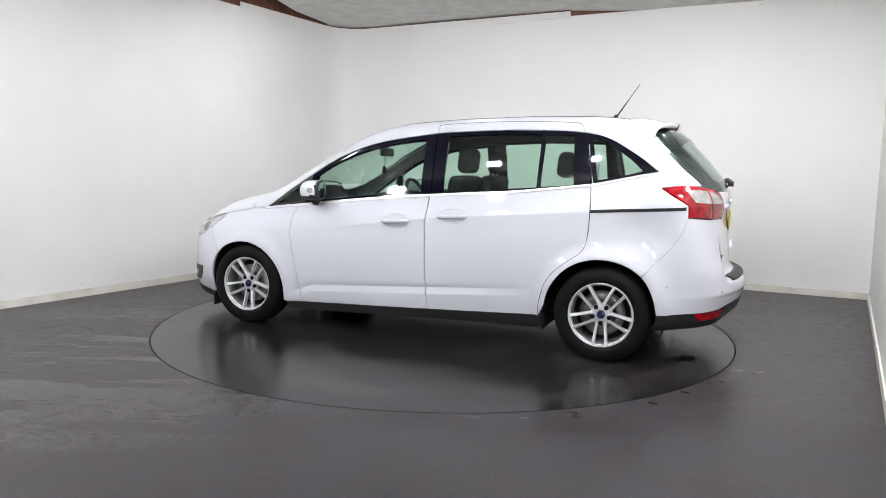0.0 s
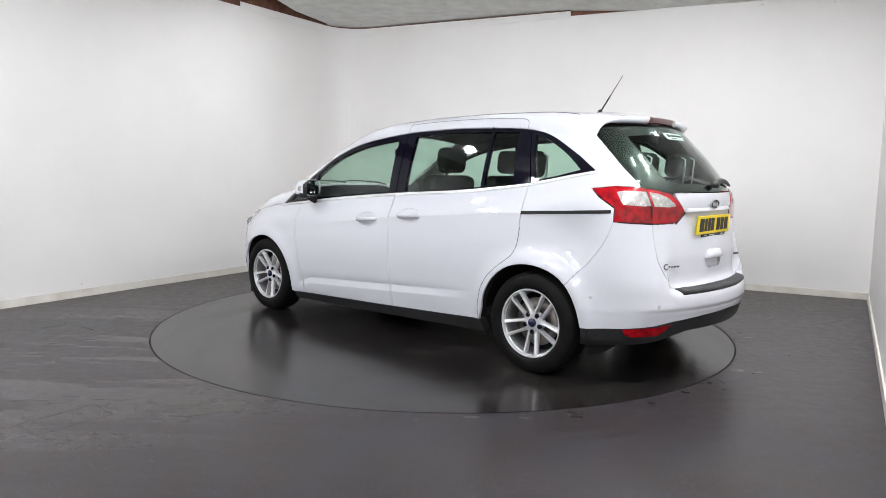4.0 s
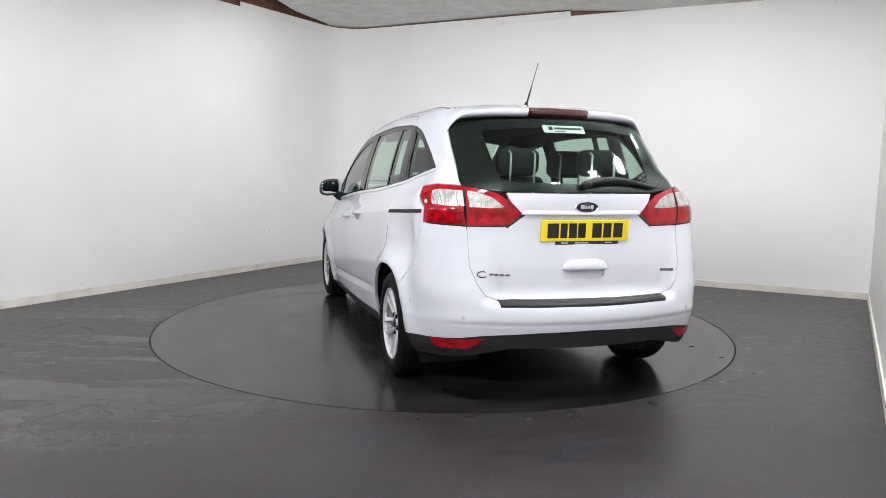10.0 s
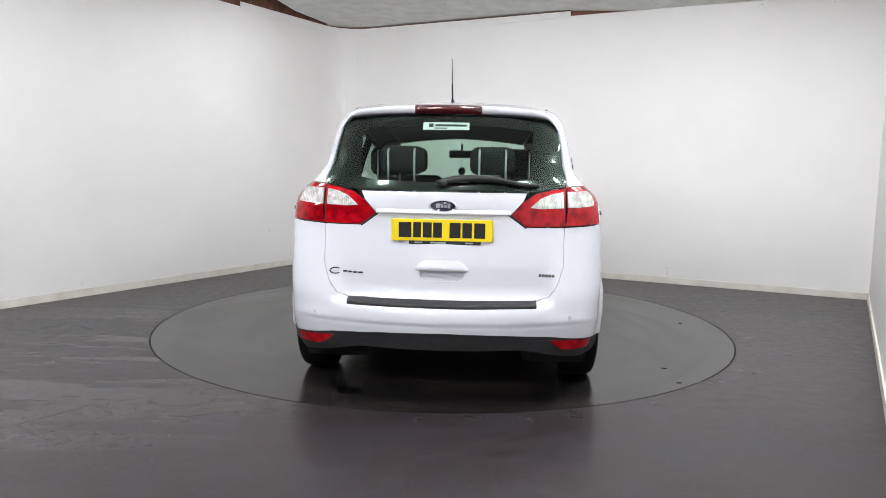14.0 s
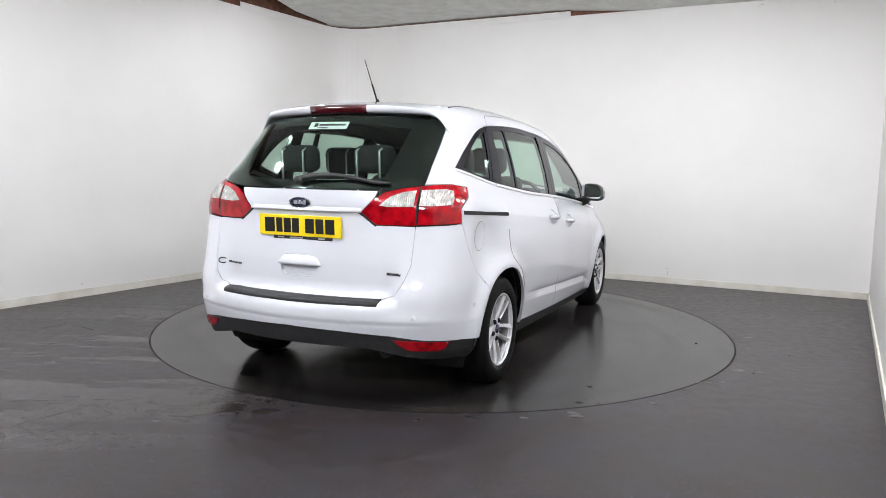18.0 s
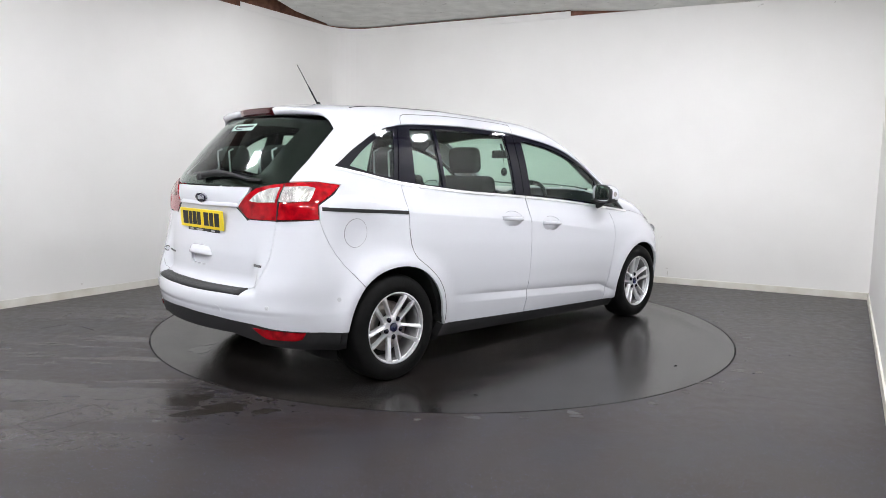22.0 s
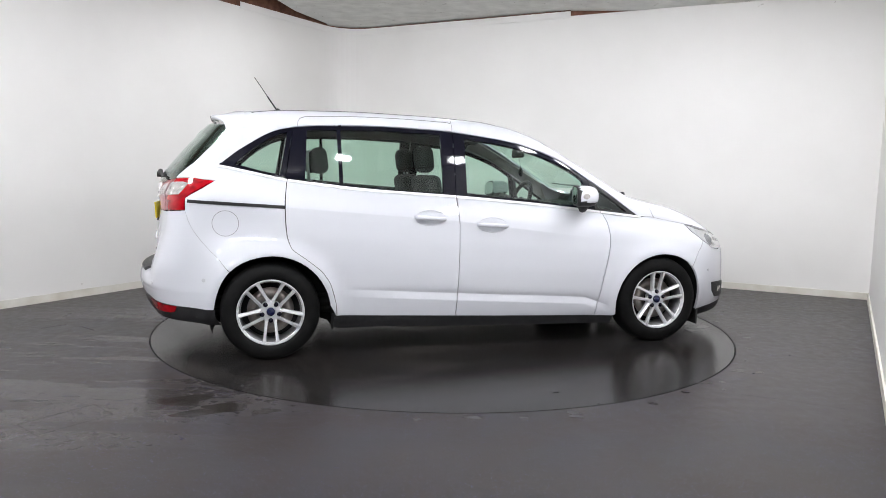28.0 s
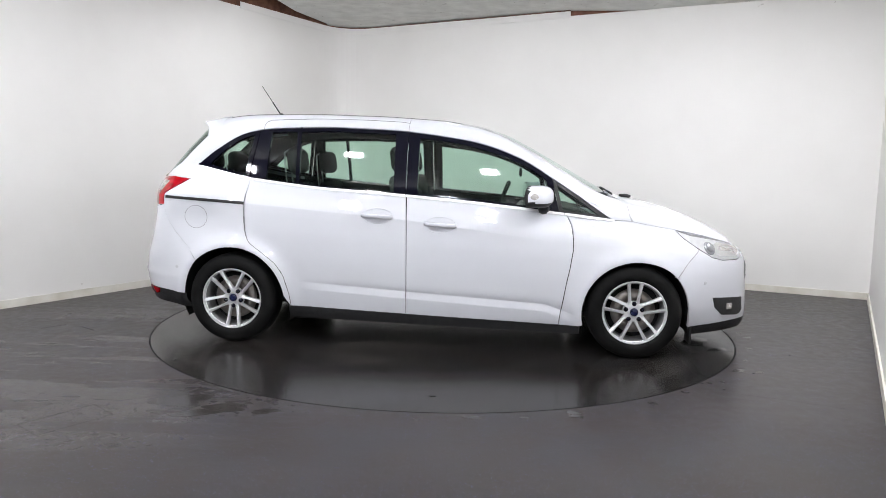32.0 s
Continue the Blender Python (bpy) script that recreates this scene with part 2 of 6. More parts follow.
def lathe(bm, profile, m=None, segs=48, closed=False):
    """Turns (radius, height) pairs round the local z axis."""
    m = m or Matrix()
    rings = [[bm.verts.new(m @ Vector((r * math.cos(2 * math.pi * k / segs), r * math.sin(2 * math.pi * k / segs), h))) for k in range(segs)] for r, h in profile]
    pairs = list(zip(rings, rings[1:])) + ([(rings[-1], rings[0])] if closed else [])
    for a, b in pairs:
        for k in range(segs):
            bm.faces.new((a[k], a[(k + 1) % segs], b[(k + 1) % segs], b[k]))
    return bm


# ---- the room ----
# left and back walls stand nearly at right angles, the right one a little askew; the floor is z = 0 and the turntable's axis the origin
ROOM = radians(59.6)
ALONG = Vector((math.cos(ROOM), math.sin(ROOM), 0))
ACROSS = Vector((math.sin(ROOM), -math.cos(ROOM), 0))
BACK_TURN = radians(-26.2)
BACK_DIR = Vector((math.cos(BACK_TURN), math.sin(BACK_TURN), 0))


def cross2(p, d, q, e):
    k = d.x * e.y - d.y * e.x
    s = ((q.x - p.x) * e.y - (q.y - p.y) * e.x) / k
    return p + d * s


LEFT_P, BACK_P, RIGHT_P = Vector((-3.78, 0.15, 0)), Vector((2.09, 2.44, 0)), Vector((4.34, 1.34, 0))
C_LB = cross2(LEFT_P, ALONG, BACK_P, BACK_DIR)
RIGHT_TURN = radians(60.35)
RIGHT_DIR = Vector((math.cos(RIGHT_TURN), math.sin(RIGHT_TURN), 0))
C_RB = cross2(RIGHT_P, RIGHT_DIR, BACK_P, BACK_DIR)
C_R = RIGHT_P - RIGHT_DIR * 9.6
C_L = LEFT_P - ALONG * 7.2
WALL_TOP, CEIL_Z, RND = 3.066, 3.14, 0.45


def rounded_corner(c, a, b, r, n=10):
    """The points of a rounded inside corner at c between the ways a and b."""
    half = math.acos(max(-1, min(1, a.dot(b)))) / 2
    t = r / math.tan(half)
    mid = c + (a + b).normalized() * (r / math.sin(half))
    p0, p1 = c + a * t - mid, c + b * t - mid
    q = p0.rotation_difference(p1)
    ang = q.angle
    return [mid + Matrix.Rotation(ang * k / n, 3, q.axis) @ p0 for k in range(n + 1)]


CORNER = rounded_corner(C_LB, -ALONG, BACK_DIR, RND)


def wall(name, pts, z0, z1, thick, mat, label):
    """An upright board that follows plan points (room on the right-hand side of the way), with thickness behind."""
    bm = bmesh.new()
    n = len(pts)
    outs = []
    for i, p in enumerate(pts):
        d = (pts[min(i + 1, n - 1)] - pts[max(i - 1, 0)]).normalized()
        outs.append(p + Vector((-d.y, d.x, 0)) * thick)
    grid = [[bm.verts.new((q.x, q.y, z)) for q in (pts[i], outs[i]) for z in (z0, z1)] for i in range(n)]
    for a, b in zip(grid, grid[1:]):
        for i, j in ((0, 1), (1, 3), (3, 2), (2, 0)):
            bm.faces.new((a[i], b[i], b[j], a[j]))
    bm.faces.new([grid[0][i] for i in (0, 1, 3, 2)])
    bm.faces.new([grid[-1][i] for i in (2, 3, 1, 0)])
    bmesh.ops.recalc_face_normals(bm, faces=bm.faces)
    ob = obj(name, bm, mat, smooth=False)
    return tagged(ob, label, "wall", kind="structure")


wall("wall_left", [C_L, CORNER[0]], 0, WALL_TOP, 0.1, WALL, "plain white painted lining wall of the studio")
wall("wall_corner", CORNER, 0, WALL_TOP, 0.1, WALL, "white lining board bent round the corner")
wall("wall_back", [CORNER[-1], C_RB], 0, WALL_TOP, 0.1, WALL, "plain white painted back wall with faint scuffs")
wall("wall_right", [C_RB, C_R], 0, WALL_TOP, 0.1, WALL, "plain white painted side wall")
DARK_WALL = vary(material("dark_wall_paint", (0.16, 0.155, 0.15), 0.6), (0.14, 0.135, 0.13), (0.18, 0.175, 0.17), 1.3)
wall("wall_front", [C_R, C_L], 0, WALL_TOP, 0.1, DARK_WALL, "plain dark wall opposite the back wall")
for nm, pts in (("baseboard_left", [C_L, CORNER[0]]), ("baseboard_corner", CORNER), ("baseboard_back", [CORNER[-1], C_RB]), ("baseboard_right", [C_RB, C_R])):
    shift = []
    for i, p in enumerate(pts):
        d = (pts[min(i + 1, len(pts) - 1)] - pts[max(i - 1, 0)]).normalized()
        shift.append(p - Vector((-d.y, d.x, 0)) * 0.015)
    tagged(wall(nm, shift, 0, 0.07, 0.014, SKIRT, "cream painted skirting board, scuffed"), category="skirting")


def slab(name, z0, z1, mat, label, category):
    bm = bmesh.new()
    lo = [bm.verts.new((p.x, p.y, z0)) for p in (C_L, C_LB, C_RB, C_R)]
    hi = [bm.verts.new((p.x, p.y, z1)) for p in (C_L, C_LB, C_RB, C_R)]
    bm.faces.new(lo)
    bm.faces.new(hi)
    for i in range(4):
        bm.faces.new((lo[i], lo[(i + 1) % 4], hi[(i + 1) % 4], hi[i]))
    bmesh.ops.recalc_face_normals(bm, faces=bm.faces)
    bmesh.ops.scale(bm, vec=(1.06, 1.06, 1), verts=bm.verts)
    return tagged(obj(name, bm, mat, smooth=False), label, category, kind="structure")


# a proud strip of lining closes the top of the wall round the corner
left_part = [cross2(Vector((-2.38, 2.54, 0)), ACROSS, LEFT_P, ALONG)] + CORNER + [cross2(Vector((1.44, 2.76, 0)), Vector((-BACK_DIR.y, BACK_DIR.x, 0)), BACK_P, BACK_DIR)]
fascia = []
for i, p in enumerate(left_part):
    d = (left_part[min(i + 1, len(left_part) - 1)] - left_part[max(i - 1, 0)]).normalized()
    fascia.append(p - Vector((-d.y, d.x, 0)) * 0.009)
tagged(wall("trim_fascia", fascia, 3.044, CEIL_Z - 0.020, 0.008, WALL, "white fascia strip over the lining boards"), category="fascia")


def outside(ring, by):
    out = []
    for i, p in enumerate(ring):
        d = (ring[min(i + 1, len(ring) - 1)] - ring[max(i - 1, 0)]).normalized()
        out.append(p + Vector((-d.y, d.x, 0)) * by)
    return out


tagged(wall("trim_steel_left", outside([C_L] + CORNER, 0.03), WALL_TOP + 0.002, 3.36, 0.04, RUST, "rusty brown steel rail behind the lining boards"), category="rail")
tagged(wall("trim_steel_back", outside([CORNER[-1], C_RB, C_R], 0.03), WALL_TOP + 0.002, CEIL_Z - 0.002, 0.04, RUST, "rusty brown steel rail over the back wall"), category="rail")
# unseen cover, added so no outside light leaks in past the plaster's edge
slab("trim_deck", 3.362, 3.42, RUST, "added rusty steel cover above the plaster ceiling, closing out light", "deck")

# the plaster stops short of the left wall and leaves a wedge of bare steel
out_l, out_r, out_c = C_L * 1.06, C_R * 1.06, C_RB * 1.06
CEIL_PLAN = [(out_l.x + 0.55, out_l.y), (-2.26, 1.5), (-1.953, 2.524), (-1.86, 3.088), (-1.66, 3.63), (-1.60, 3.80), (-1.62, 4.6), (out_c.x, out_c.y), (out_r.x, out_r.y)]
bm = bmesh.new()
lo, hi = ([bm.verts.new((x, y, z)) for x, y in CEIL_PLAN] for z in (CEIL_Z, CEIL_Z + 0.12))
bm.faces.new(lo)
bm.faces.new(hi)
for i in range(len(lo)):
    j = (i + 1) % len(lo)
    bm.faces.new((lo[i], lo[j], hi[j], hi[i]))
bmesh.ops.recalc_face_normals(bm, faces=bm.faces)
tagged(obj("ceiling", bm, CEILING, smooth=False), "rough grey plaster ceiling with chips", "ceiling", kind="structure")

# beside the fascia's end the plaster sags onto the top of the back wall
bm = bmesh.new()
rows = []
start = left_part[-1]
for f, drop in ((0.0, 0.013), (0.12, 0.045), (0.22, 0.069), (0.5, 0.078), (1.0, 0.09)):
    p = start.lerp(C_RB + BACK_DIR * 0.05, f)
    inward = Vector((BACK_DIR.y, -BACK_DIR.x, 0))
    rows.append([bm.verts.new((q.x, q.y, z)) for q, z in ((p - inward * 0.025, CEIL_Z - drop), (p + inward * 0.02, CEIL_Z - drop), (p + inward * 0.9, CEIL_Z - 0.0015), (p - inward * 0.025, CEIL_Z - 0.0015))])
for a, b in zip(rows, rows[1:]):
    for i in range(4):
        bm.faces.new((a[i], a[(i + 1) % 4], b[(i + 1) % 4], b[i]))
bm.faces.new(rows[0])
bm.faces.new(rows[-1][::-1])
bmesh.ops.recalc_face_normals(bm, faces=bm.faces)
tagged(obj("ceiling_sag", bm, CEILING, smooth=False), "sagging edge of the grey plaster ceiling", "ceiling", kind="structure")

TABLE_R = 2.25


def floor_ring():
    """The floor round the turntable's opening, out to the walls."""
    corners = [C_L, C_LB, C_RB, C_R]
    angles = sorted([2 * math.pi * k / 192 for k in range(192)] + [math.atan2(c.y, c.x) % (2 * math.pi) for c in corners])
    bm = bmesh.new()
    rings = []
    for a in angles:
        d = Vector((math.cos(a), math.sin(a), 0))
        best = 1e9
        for i in range(4):
            p, e = corners[i], corners[(i + 1) % 4] - corners[i]
            k = d.x * e.y - d.y * e.x
            if abs(k) < 1e-9:
                continue
            s = (p.x * e.y - p.y * e.x) / k
            w = (p.x * d.y - p.y * d.x) / k
            if s > 0 and -1e-6 <= w <= 1 + 1e-6:
                best = min(best, s)
        best += 0.05
        steps = [TABLE_R + 0.006] + [TABLE_R + 0.006 + (best - TABLE_R - 0.004) * f for f in (0.3, 0.65, 1.0)]
        low = d * (TABLE_R + 0.006)
        rings.append([bm.verts.new((low.x, low.y, -0.05))] + [bm.verts.new(d * s) for s in steps])
    n = len(rings)
    for i in range(n):
        a, b = rings[i], rings[(i + 1) % n]
        for k in range(len(a) - 1):
            bm.faces.new((a[k], a[k + 1], b[k + 1], b[k]))
    return tagged(obj("floor", bm, VINYL, smooth=False), "dark grey speckled vinyl floor with scuffs and damp patches", "floor", kind="structure")


floor_ring()
bm = bmesh.new()
cyl(bm, TABLE_R + 0.2, 0.02, pose(0, 0, -0.07), 96)
tagged(obj("floor_pit", bm, PIT, smooth=False), "dark pit under the turntable", "pit", kind="structure")

turntable = tagged(new("turntable"), "round dark vinyl car turntable flush with the floor, with tyre smears", "turntable")
bm = bmesh.new()
lathe(bm, [(0.0005, 0), (0.8, 0), (1.6, 0), (TABLE_R - 0.005, 0), (TABLE_R - 0.005, -0.055)], segs=192)
part("deck", bm, DISC, turntable, smooth=False)
bm = bmesh.new()
lathe(bm, [(TABLE_R - 0.0045, -0.05), (TABLE_R - 0.0045, -0.003), (TABLE_R - 0.002, -0.003), (TABLE_R - 0.002, -0.05)], segs=192, closed=True)
part("edge_strip", bm, SEAL, turntable, "black rubber edge strip")

# lamps: small floodlights and added fill lamps hung under the ceiling, aimed at the turntable and the walls behind it
def flood_lamp(p, target, size=0.21):
    rig = tagged(new("flood_lamp"), "square white flood or added fill lamp hung under the ceiling", "lamp", "flood lamps")
    rig.matrix_basis = look(p, target)
    w = size / 2
    bm = bmesh.new()
    box(bm, (-w, -w, -0.004), (w, w, 0.0))
    part("diffuser", bm, LAMP, rig, smooth=False)
    bm = bmesh.new()
    box(bm, (-w - 0.015, -w - 0.015, 0.002), (w + 0.015, w + 0.015, 0.05), 0.006)
    for a, b, c, d in ((-w - 0.015, -w - 0.015, w + 0.015, -w - 0.002), (-w - 0.015, w + 0.002, w + 0.015, w + 0.015), (-w - 0.015, -w - 0.002, -w - 0.002, w + 0.002), (w + 0.002, -w - 0.002, w + 0.015, w + 0.002)):
        box(bm, (a, b, -0.012), (c, d, 0.003))
    part("housing", bm, LAMP_FRAME, rig, smooth=False)
    bm = bmesh.new()
    top = rig.matrix_basis.inverted() @ Vector((p[0], p[1], CEIL_Z - 0.002))
    tube(bm, [Vector((0, 0, 0.045)), top], 0.012, 8)
    part("bracket", bm, LAMP_FRAME, rig, smooth=False)
    return rig


for x, y, size in ((-2.75, -1.2, 0.235), (-1.55, -3.05, 0.2), (0.1, -3.7, 0.22), (1.5, -3.0, 0.20), (2.55, -1.3, 0.225), (2.05, -2.0, 0.19)):
    flood_lamp((x, y, 3.0), (0.75 * x, 0.75 * y + 0.35, 0.0), size)
# added fill without a seen source: those over the car are tipped towards the corner and the back wall, those behind
# towards the car
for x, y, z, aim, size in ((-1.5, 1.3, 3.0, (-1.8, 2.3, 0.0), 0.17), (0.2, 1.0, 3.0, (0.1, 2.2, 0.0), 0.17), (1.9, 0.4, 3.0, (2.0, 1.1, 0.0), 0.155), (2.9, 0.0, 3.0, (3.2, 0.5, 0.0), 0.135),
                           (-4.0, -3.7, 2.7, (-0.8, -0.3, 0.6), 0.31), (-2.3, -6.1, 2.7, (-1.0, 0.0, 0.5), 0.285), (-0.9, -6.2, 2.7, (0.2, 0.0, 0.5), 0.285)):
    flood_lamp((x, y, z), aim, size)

# ---- the car: its surface as one smooth solid ----
# car space: x forwards, y to its left, z up; the axles lie at x = +-1.394
WB, HUB_Z = 1.394, 0.315
OFF = Matrix.Translation((-0.0075, -0.1136, 0.0))


def curve(pts, sigma=0.03, lo=-3.0, hi=3.0):
    """A smoothed function through pairs."""
    xs = np.linspace(lo, hi, 3001)
    p = np.array(pts, float)
    ys = np.interp(xs, p[:, 0], p[:, 1])
    sl0, sl1 = (p[1, 1] - p[0, 1]) / (p[1, 0] - p[0, 0]), (p[-1, 1] - p[-2, 1]) / (p[-1, 0] - p[-2, 0])
    ys = np.where(xs < p[0, 0], p[0, 1] + sl0 * (xs - p[0, 0]), ys)
    ys = np.where(xs > p[-1, 0], p[-1, 1] + sl1 * (xs - p[-1, 0]), ys)
    step = xs[1] - xs[0]
    k = max(1, int(3 * sigma / step))
    w = np.exp(-0.5 * (np.arange(-k, k + 1) * step / sigma) ** 2)
    ys2 = np.convolve(np.pad(ys, k, mode="edge"), w / w.sum(), mode="valid")
    return lambda v: np.interp(v, xs, ys2)


BELT = curve([(-2.3, 1.33), (-1.66, 1.24), (-1.29, 1.16), (-0.79, 1.105), (-0.16, 1.065), (0.39, 1.02), (0.88, 0.967), (1.23, 0.928), (1.7, 0.86), (2.3, 0.76)], 0.06)
BELT_Y = curve([(-2.3, 0.64), (-2.0, 0.665), (-1.7, 0.70), (-1.3, 0.785), (-0.8, 0.828), (0.0, 0.845), (0.8, 0.84), (1.23, 0.825), (1.5, 0.80), (1.8, 0.74), (2.2, 0.62)], 0.1)
# below the belt: how far the side stands out of the belt's line, by the share of the belt's height
LOWER = curve([(0.0, -0.06), (0.15, -0.03), (0.22, 0.012), (0.30, 0.03), (0.40, 0.047), (0.55, 0.062), (0.70, 0.068), (0.82, 0.062), (0.875, 0.052), (0.93, 0.026), (1.0, 0.0)], 0.018)
LOWER_AFT = curve([(0.0, -0.03), (0.15, 0.02), (0.22, 0.048), (0.30, 0.055), (0.40, 0.058), (0.55, 0.064), (0.70, 0.068), (0.82, 0.062), (0.875, 0.052), (0.93, 0.026), (1.0, 0.0)], 0.018)
BULGE = curve([(-2.3, 3.2), (-1.7, 2.8), (-1.3, 1.6), (-0.8, 1.0), (0.3, 0.92), (0.9, 0.97), (1.4, 1.15), (2.2, 1.2)], 0.1)
ROOF = curve([(-2.3, 1.52), (-1.9, 1.585), (-1.6, 1.625), (-1.3, 1.645), (-0.8, 1.65), (-0.33, 1.637), (0.09, 1.612), (0.33, 1.575), (0.52, 1.518), (0.73, 1.408), (0.94, 1.290), (1.15, 1.170),
              (1.27, 1.105), (1.36, 1.08), (1.5, 1.053), (1.7, 1.003), (1.9, 0.930), (2.06, 0.852), (2.18, 0.78), (2.3, 0.69)], 0.035)
REAR = curve([(0.1, -2.16), (0.22, -2.22), (0.34, -2.255), (0.42, -2.273), (0.468, -2.289), (0.52, -2.280), (0.56, -2.262), (0.575, -2.19), (0.62, -2.168), (0.75, -2.165), (0.85, -2.152), (0.93, -2.138), (1.0, -2.136), (1.04, -2.146), (1.10, -2.148), (1.14, -2.142), (1.20, -2.115),
              (1.35, -1.99), (1.50, -1.85), (1.60, -1.755)], 0.012)
REAR_PLAIN = curve([(0.1, -2.16), (0.22, -2.22), (0.34, -2.255), (0.42, -2.272), (0.468, -2.288), (0.50, -2.276), (0.58, -2.245), (0.68, -2.205), (0.78, -2.175), (0.85, -2.155), (0.93, -2.138), (1.0, -2.136), (1.04, -2.146), (1.10, -2.148), (1.14, -2.142), (1.20, -2.115), (1.35, -1.99), (1.50, -1.85), (1.60, -1.755)], 0.012)
REAR_K = curve([(0.1, 0.34), (0.5, 0.34), (0.6, 0.27), (0.95, 0.235), (1.04, 0.25), (1.12, 0.35), (1.18, 0.39), (1.35, 0.40), (1.5, 0.44)], 0.03)
FRONT = curve([(0.1, 2.25), (0.2, 2.31), (0.3, 2.315), (0.46, 2.305), (0.62, 2.295), (0.72, 2.275), (0.85, 2.15), (1.0, 2.0)], 0.03)
FLARE_R, FLARE_F = 0.377, 0.356
SHOULDER = curve([(-1.3, 0.99), (-0.15, 0.90), (0.7, 0.797), (1.0, 0.76)], 0.01)
STEP = curve([(-0.9, 0.450), (0.80, 0.352), (0.97, 0.292), (1.1, 0.25)], 0.01)
# lines along which doors are folded, in side view
FOLDS = [((-0.9, 0.450 + k), (0.80, 0.352 + k)) for k in (0.045, 0.022, 0.010, 0.003, -0.003, -0.045, -0.055)] + [((-1.3, 0.99 + k), (-0.15, 0.90 + k)) for k in (0.03, 0.012, 0.003, -0.003, -0.012, -0.03)]
FOLDS_FRONT = FOLDS[:7] + [((-0.15, 0.90 + k), (0.7, 0.797 + k)) for k in (0.03, 0.012, 0.003, -0.003, -0.012, -0.03)] + [((0.80, 0.352 + k), (0.97, 0.292 + k)) for k in (0.02, 0.003, -0.003, -0.05)]


def side_y(x, z):
    b = BELT(x)
    u, w = np.clip(z / b, 0, 1), np.clip((-1.45 - x) / 0.25, 0, 1)
    low = BELT_Y(x) + (LOWER(u) * (1 - w) + LOWER_AFT(u) * w) * BULGE(x)
    high = BELT_Y(x) - (z - b) * 0.17 - np.clip(z - b, 0, 1) ** 2 * 0.28
    y = np.where(z < b, low, high)
    for hx, r in ((WB, FLARE_F), (-WB, FLARE_R)):
        d = np.hypot(x - hx, z - HUB_Z)
        y = y + (0.040 if hx < 0 else 0.026) * np.exp(-((d - r) / 0.07) ** 2) * (z < 0.95)
    y = y - 0.058 * np.exp(-((x + 1.64) / 0.22) ** 2 - ((z - 0.86) / 0.16) ** 2)
    # ridge low on the rear bumper, run out before the wheel arch
    y = y + 0.005 * np.clip((-1.70 - x) / 0.25, 0, 1) * np.exp(-np.abs(z - 0.457) / 0.020)
    # fuller corners of the front bumper and wings
    y = y + 0.048 * np.exp(-((x - 1.80) / 0.24) ** 2 - ((z - 0.48) / 0.34) ** 2)
    # shoulder crease through the handles
    fade = np.clip((x + 1.40) / 0.12, 0, 1) * np.clip((0.85 - x) / 0.5, 0, 1)
    y = y + 0.0055 * fade * np.exp(-np.abs(z - SHOULDER(x)) / 0.035)
    # the pressed step low on the doors
    fade = np.clip((x + 0.93) / 0.35, 0, 1) * np.clip((1.0 - x) / 0.05, 0, 1)
    d = z - STEP(x)
    y = y + fade * np.where(d > 0, -0.010 * np.exp(-d / 0.022), np.where(d > -0.05, -0.010 - 0.28 * d, 0.004 * np.clip((d + 0.15) / 0.10, 0, 1)))
    return y


def top_z(x, y):
    return ROOF(x + 0.15 * y * y * np.clip((x + 0.2) / 0.6, 0, 1)) - 0.078 * y * y


def smax(a, b, k):
    h = np.clip(k - np.abs(a - b), 0, None) / k
    return np.maximum(a, b) + h * h * k * 0.25


def solid(x, y, z):
    """Below zero inside the body."""
    ay = np.sqrt(y * y + 1e-6)
    s = ay - side_y(x, z)
    k = np.clip((ay - 0.49) / 0.11, 0, 1)
    k = k * k * (3 - 2 * k)
    rear = (REAR(z) * (1 - k) + REAR_PLAIN(z) * k + REAR_K(z) * y * y) - x
    rear = rear + 0.008 * np.exp(-np.abs(z - 0.457) / 0.020)
    front = x - (FRONT(z) - 0.36 * y * y - 0.25 * y ** 4)
    f = smax(s, rear * 0.9, 0.17)
    f = smax(f, front * 0.85, 0.26)
    return smax(f, (z - top_z(x, y)) * 0.95, 0.09)


def normal_at(p):
    e = 0.004
    g = np.stack([solid(p[:, 0] + e * (i == 0), p[:, 1] + e * (i == 1), p[:, 2] + e * (i == 2)) - solid(p[:, 0] - e * (i == 0), p[:, 1] - e * (i == 1), p[:, 2] - e * (i == 2)) for i in range(3)], 1)
    return g / np.linalg.norm(g, axis=1)[:, None]


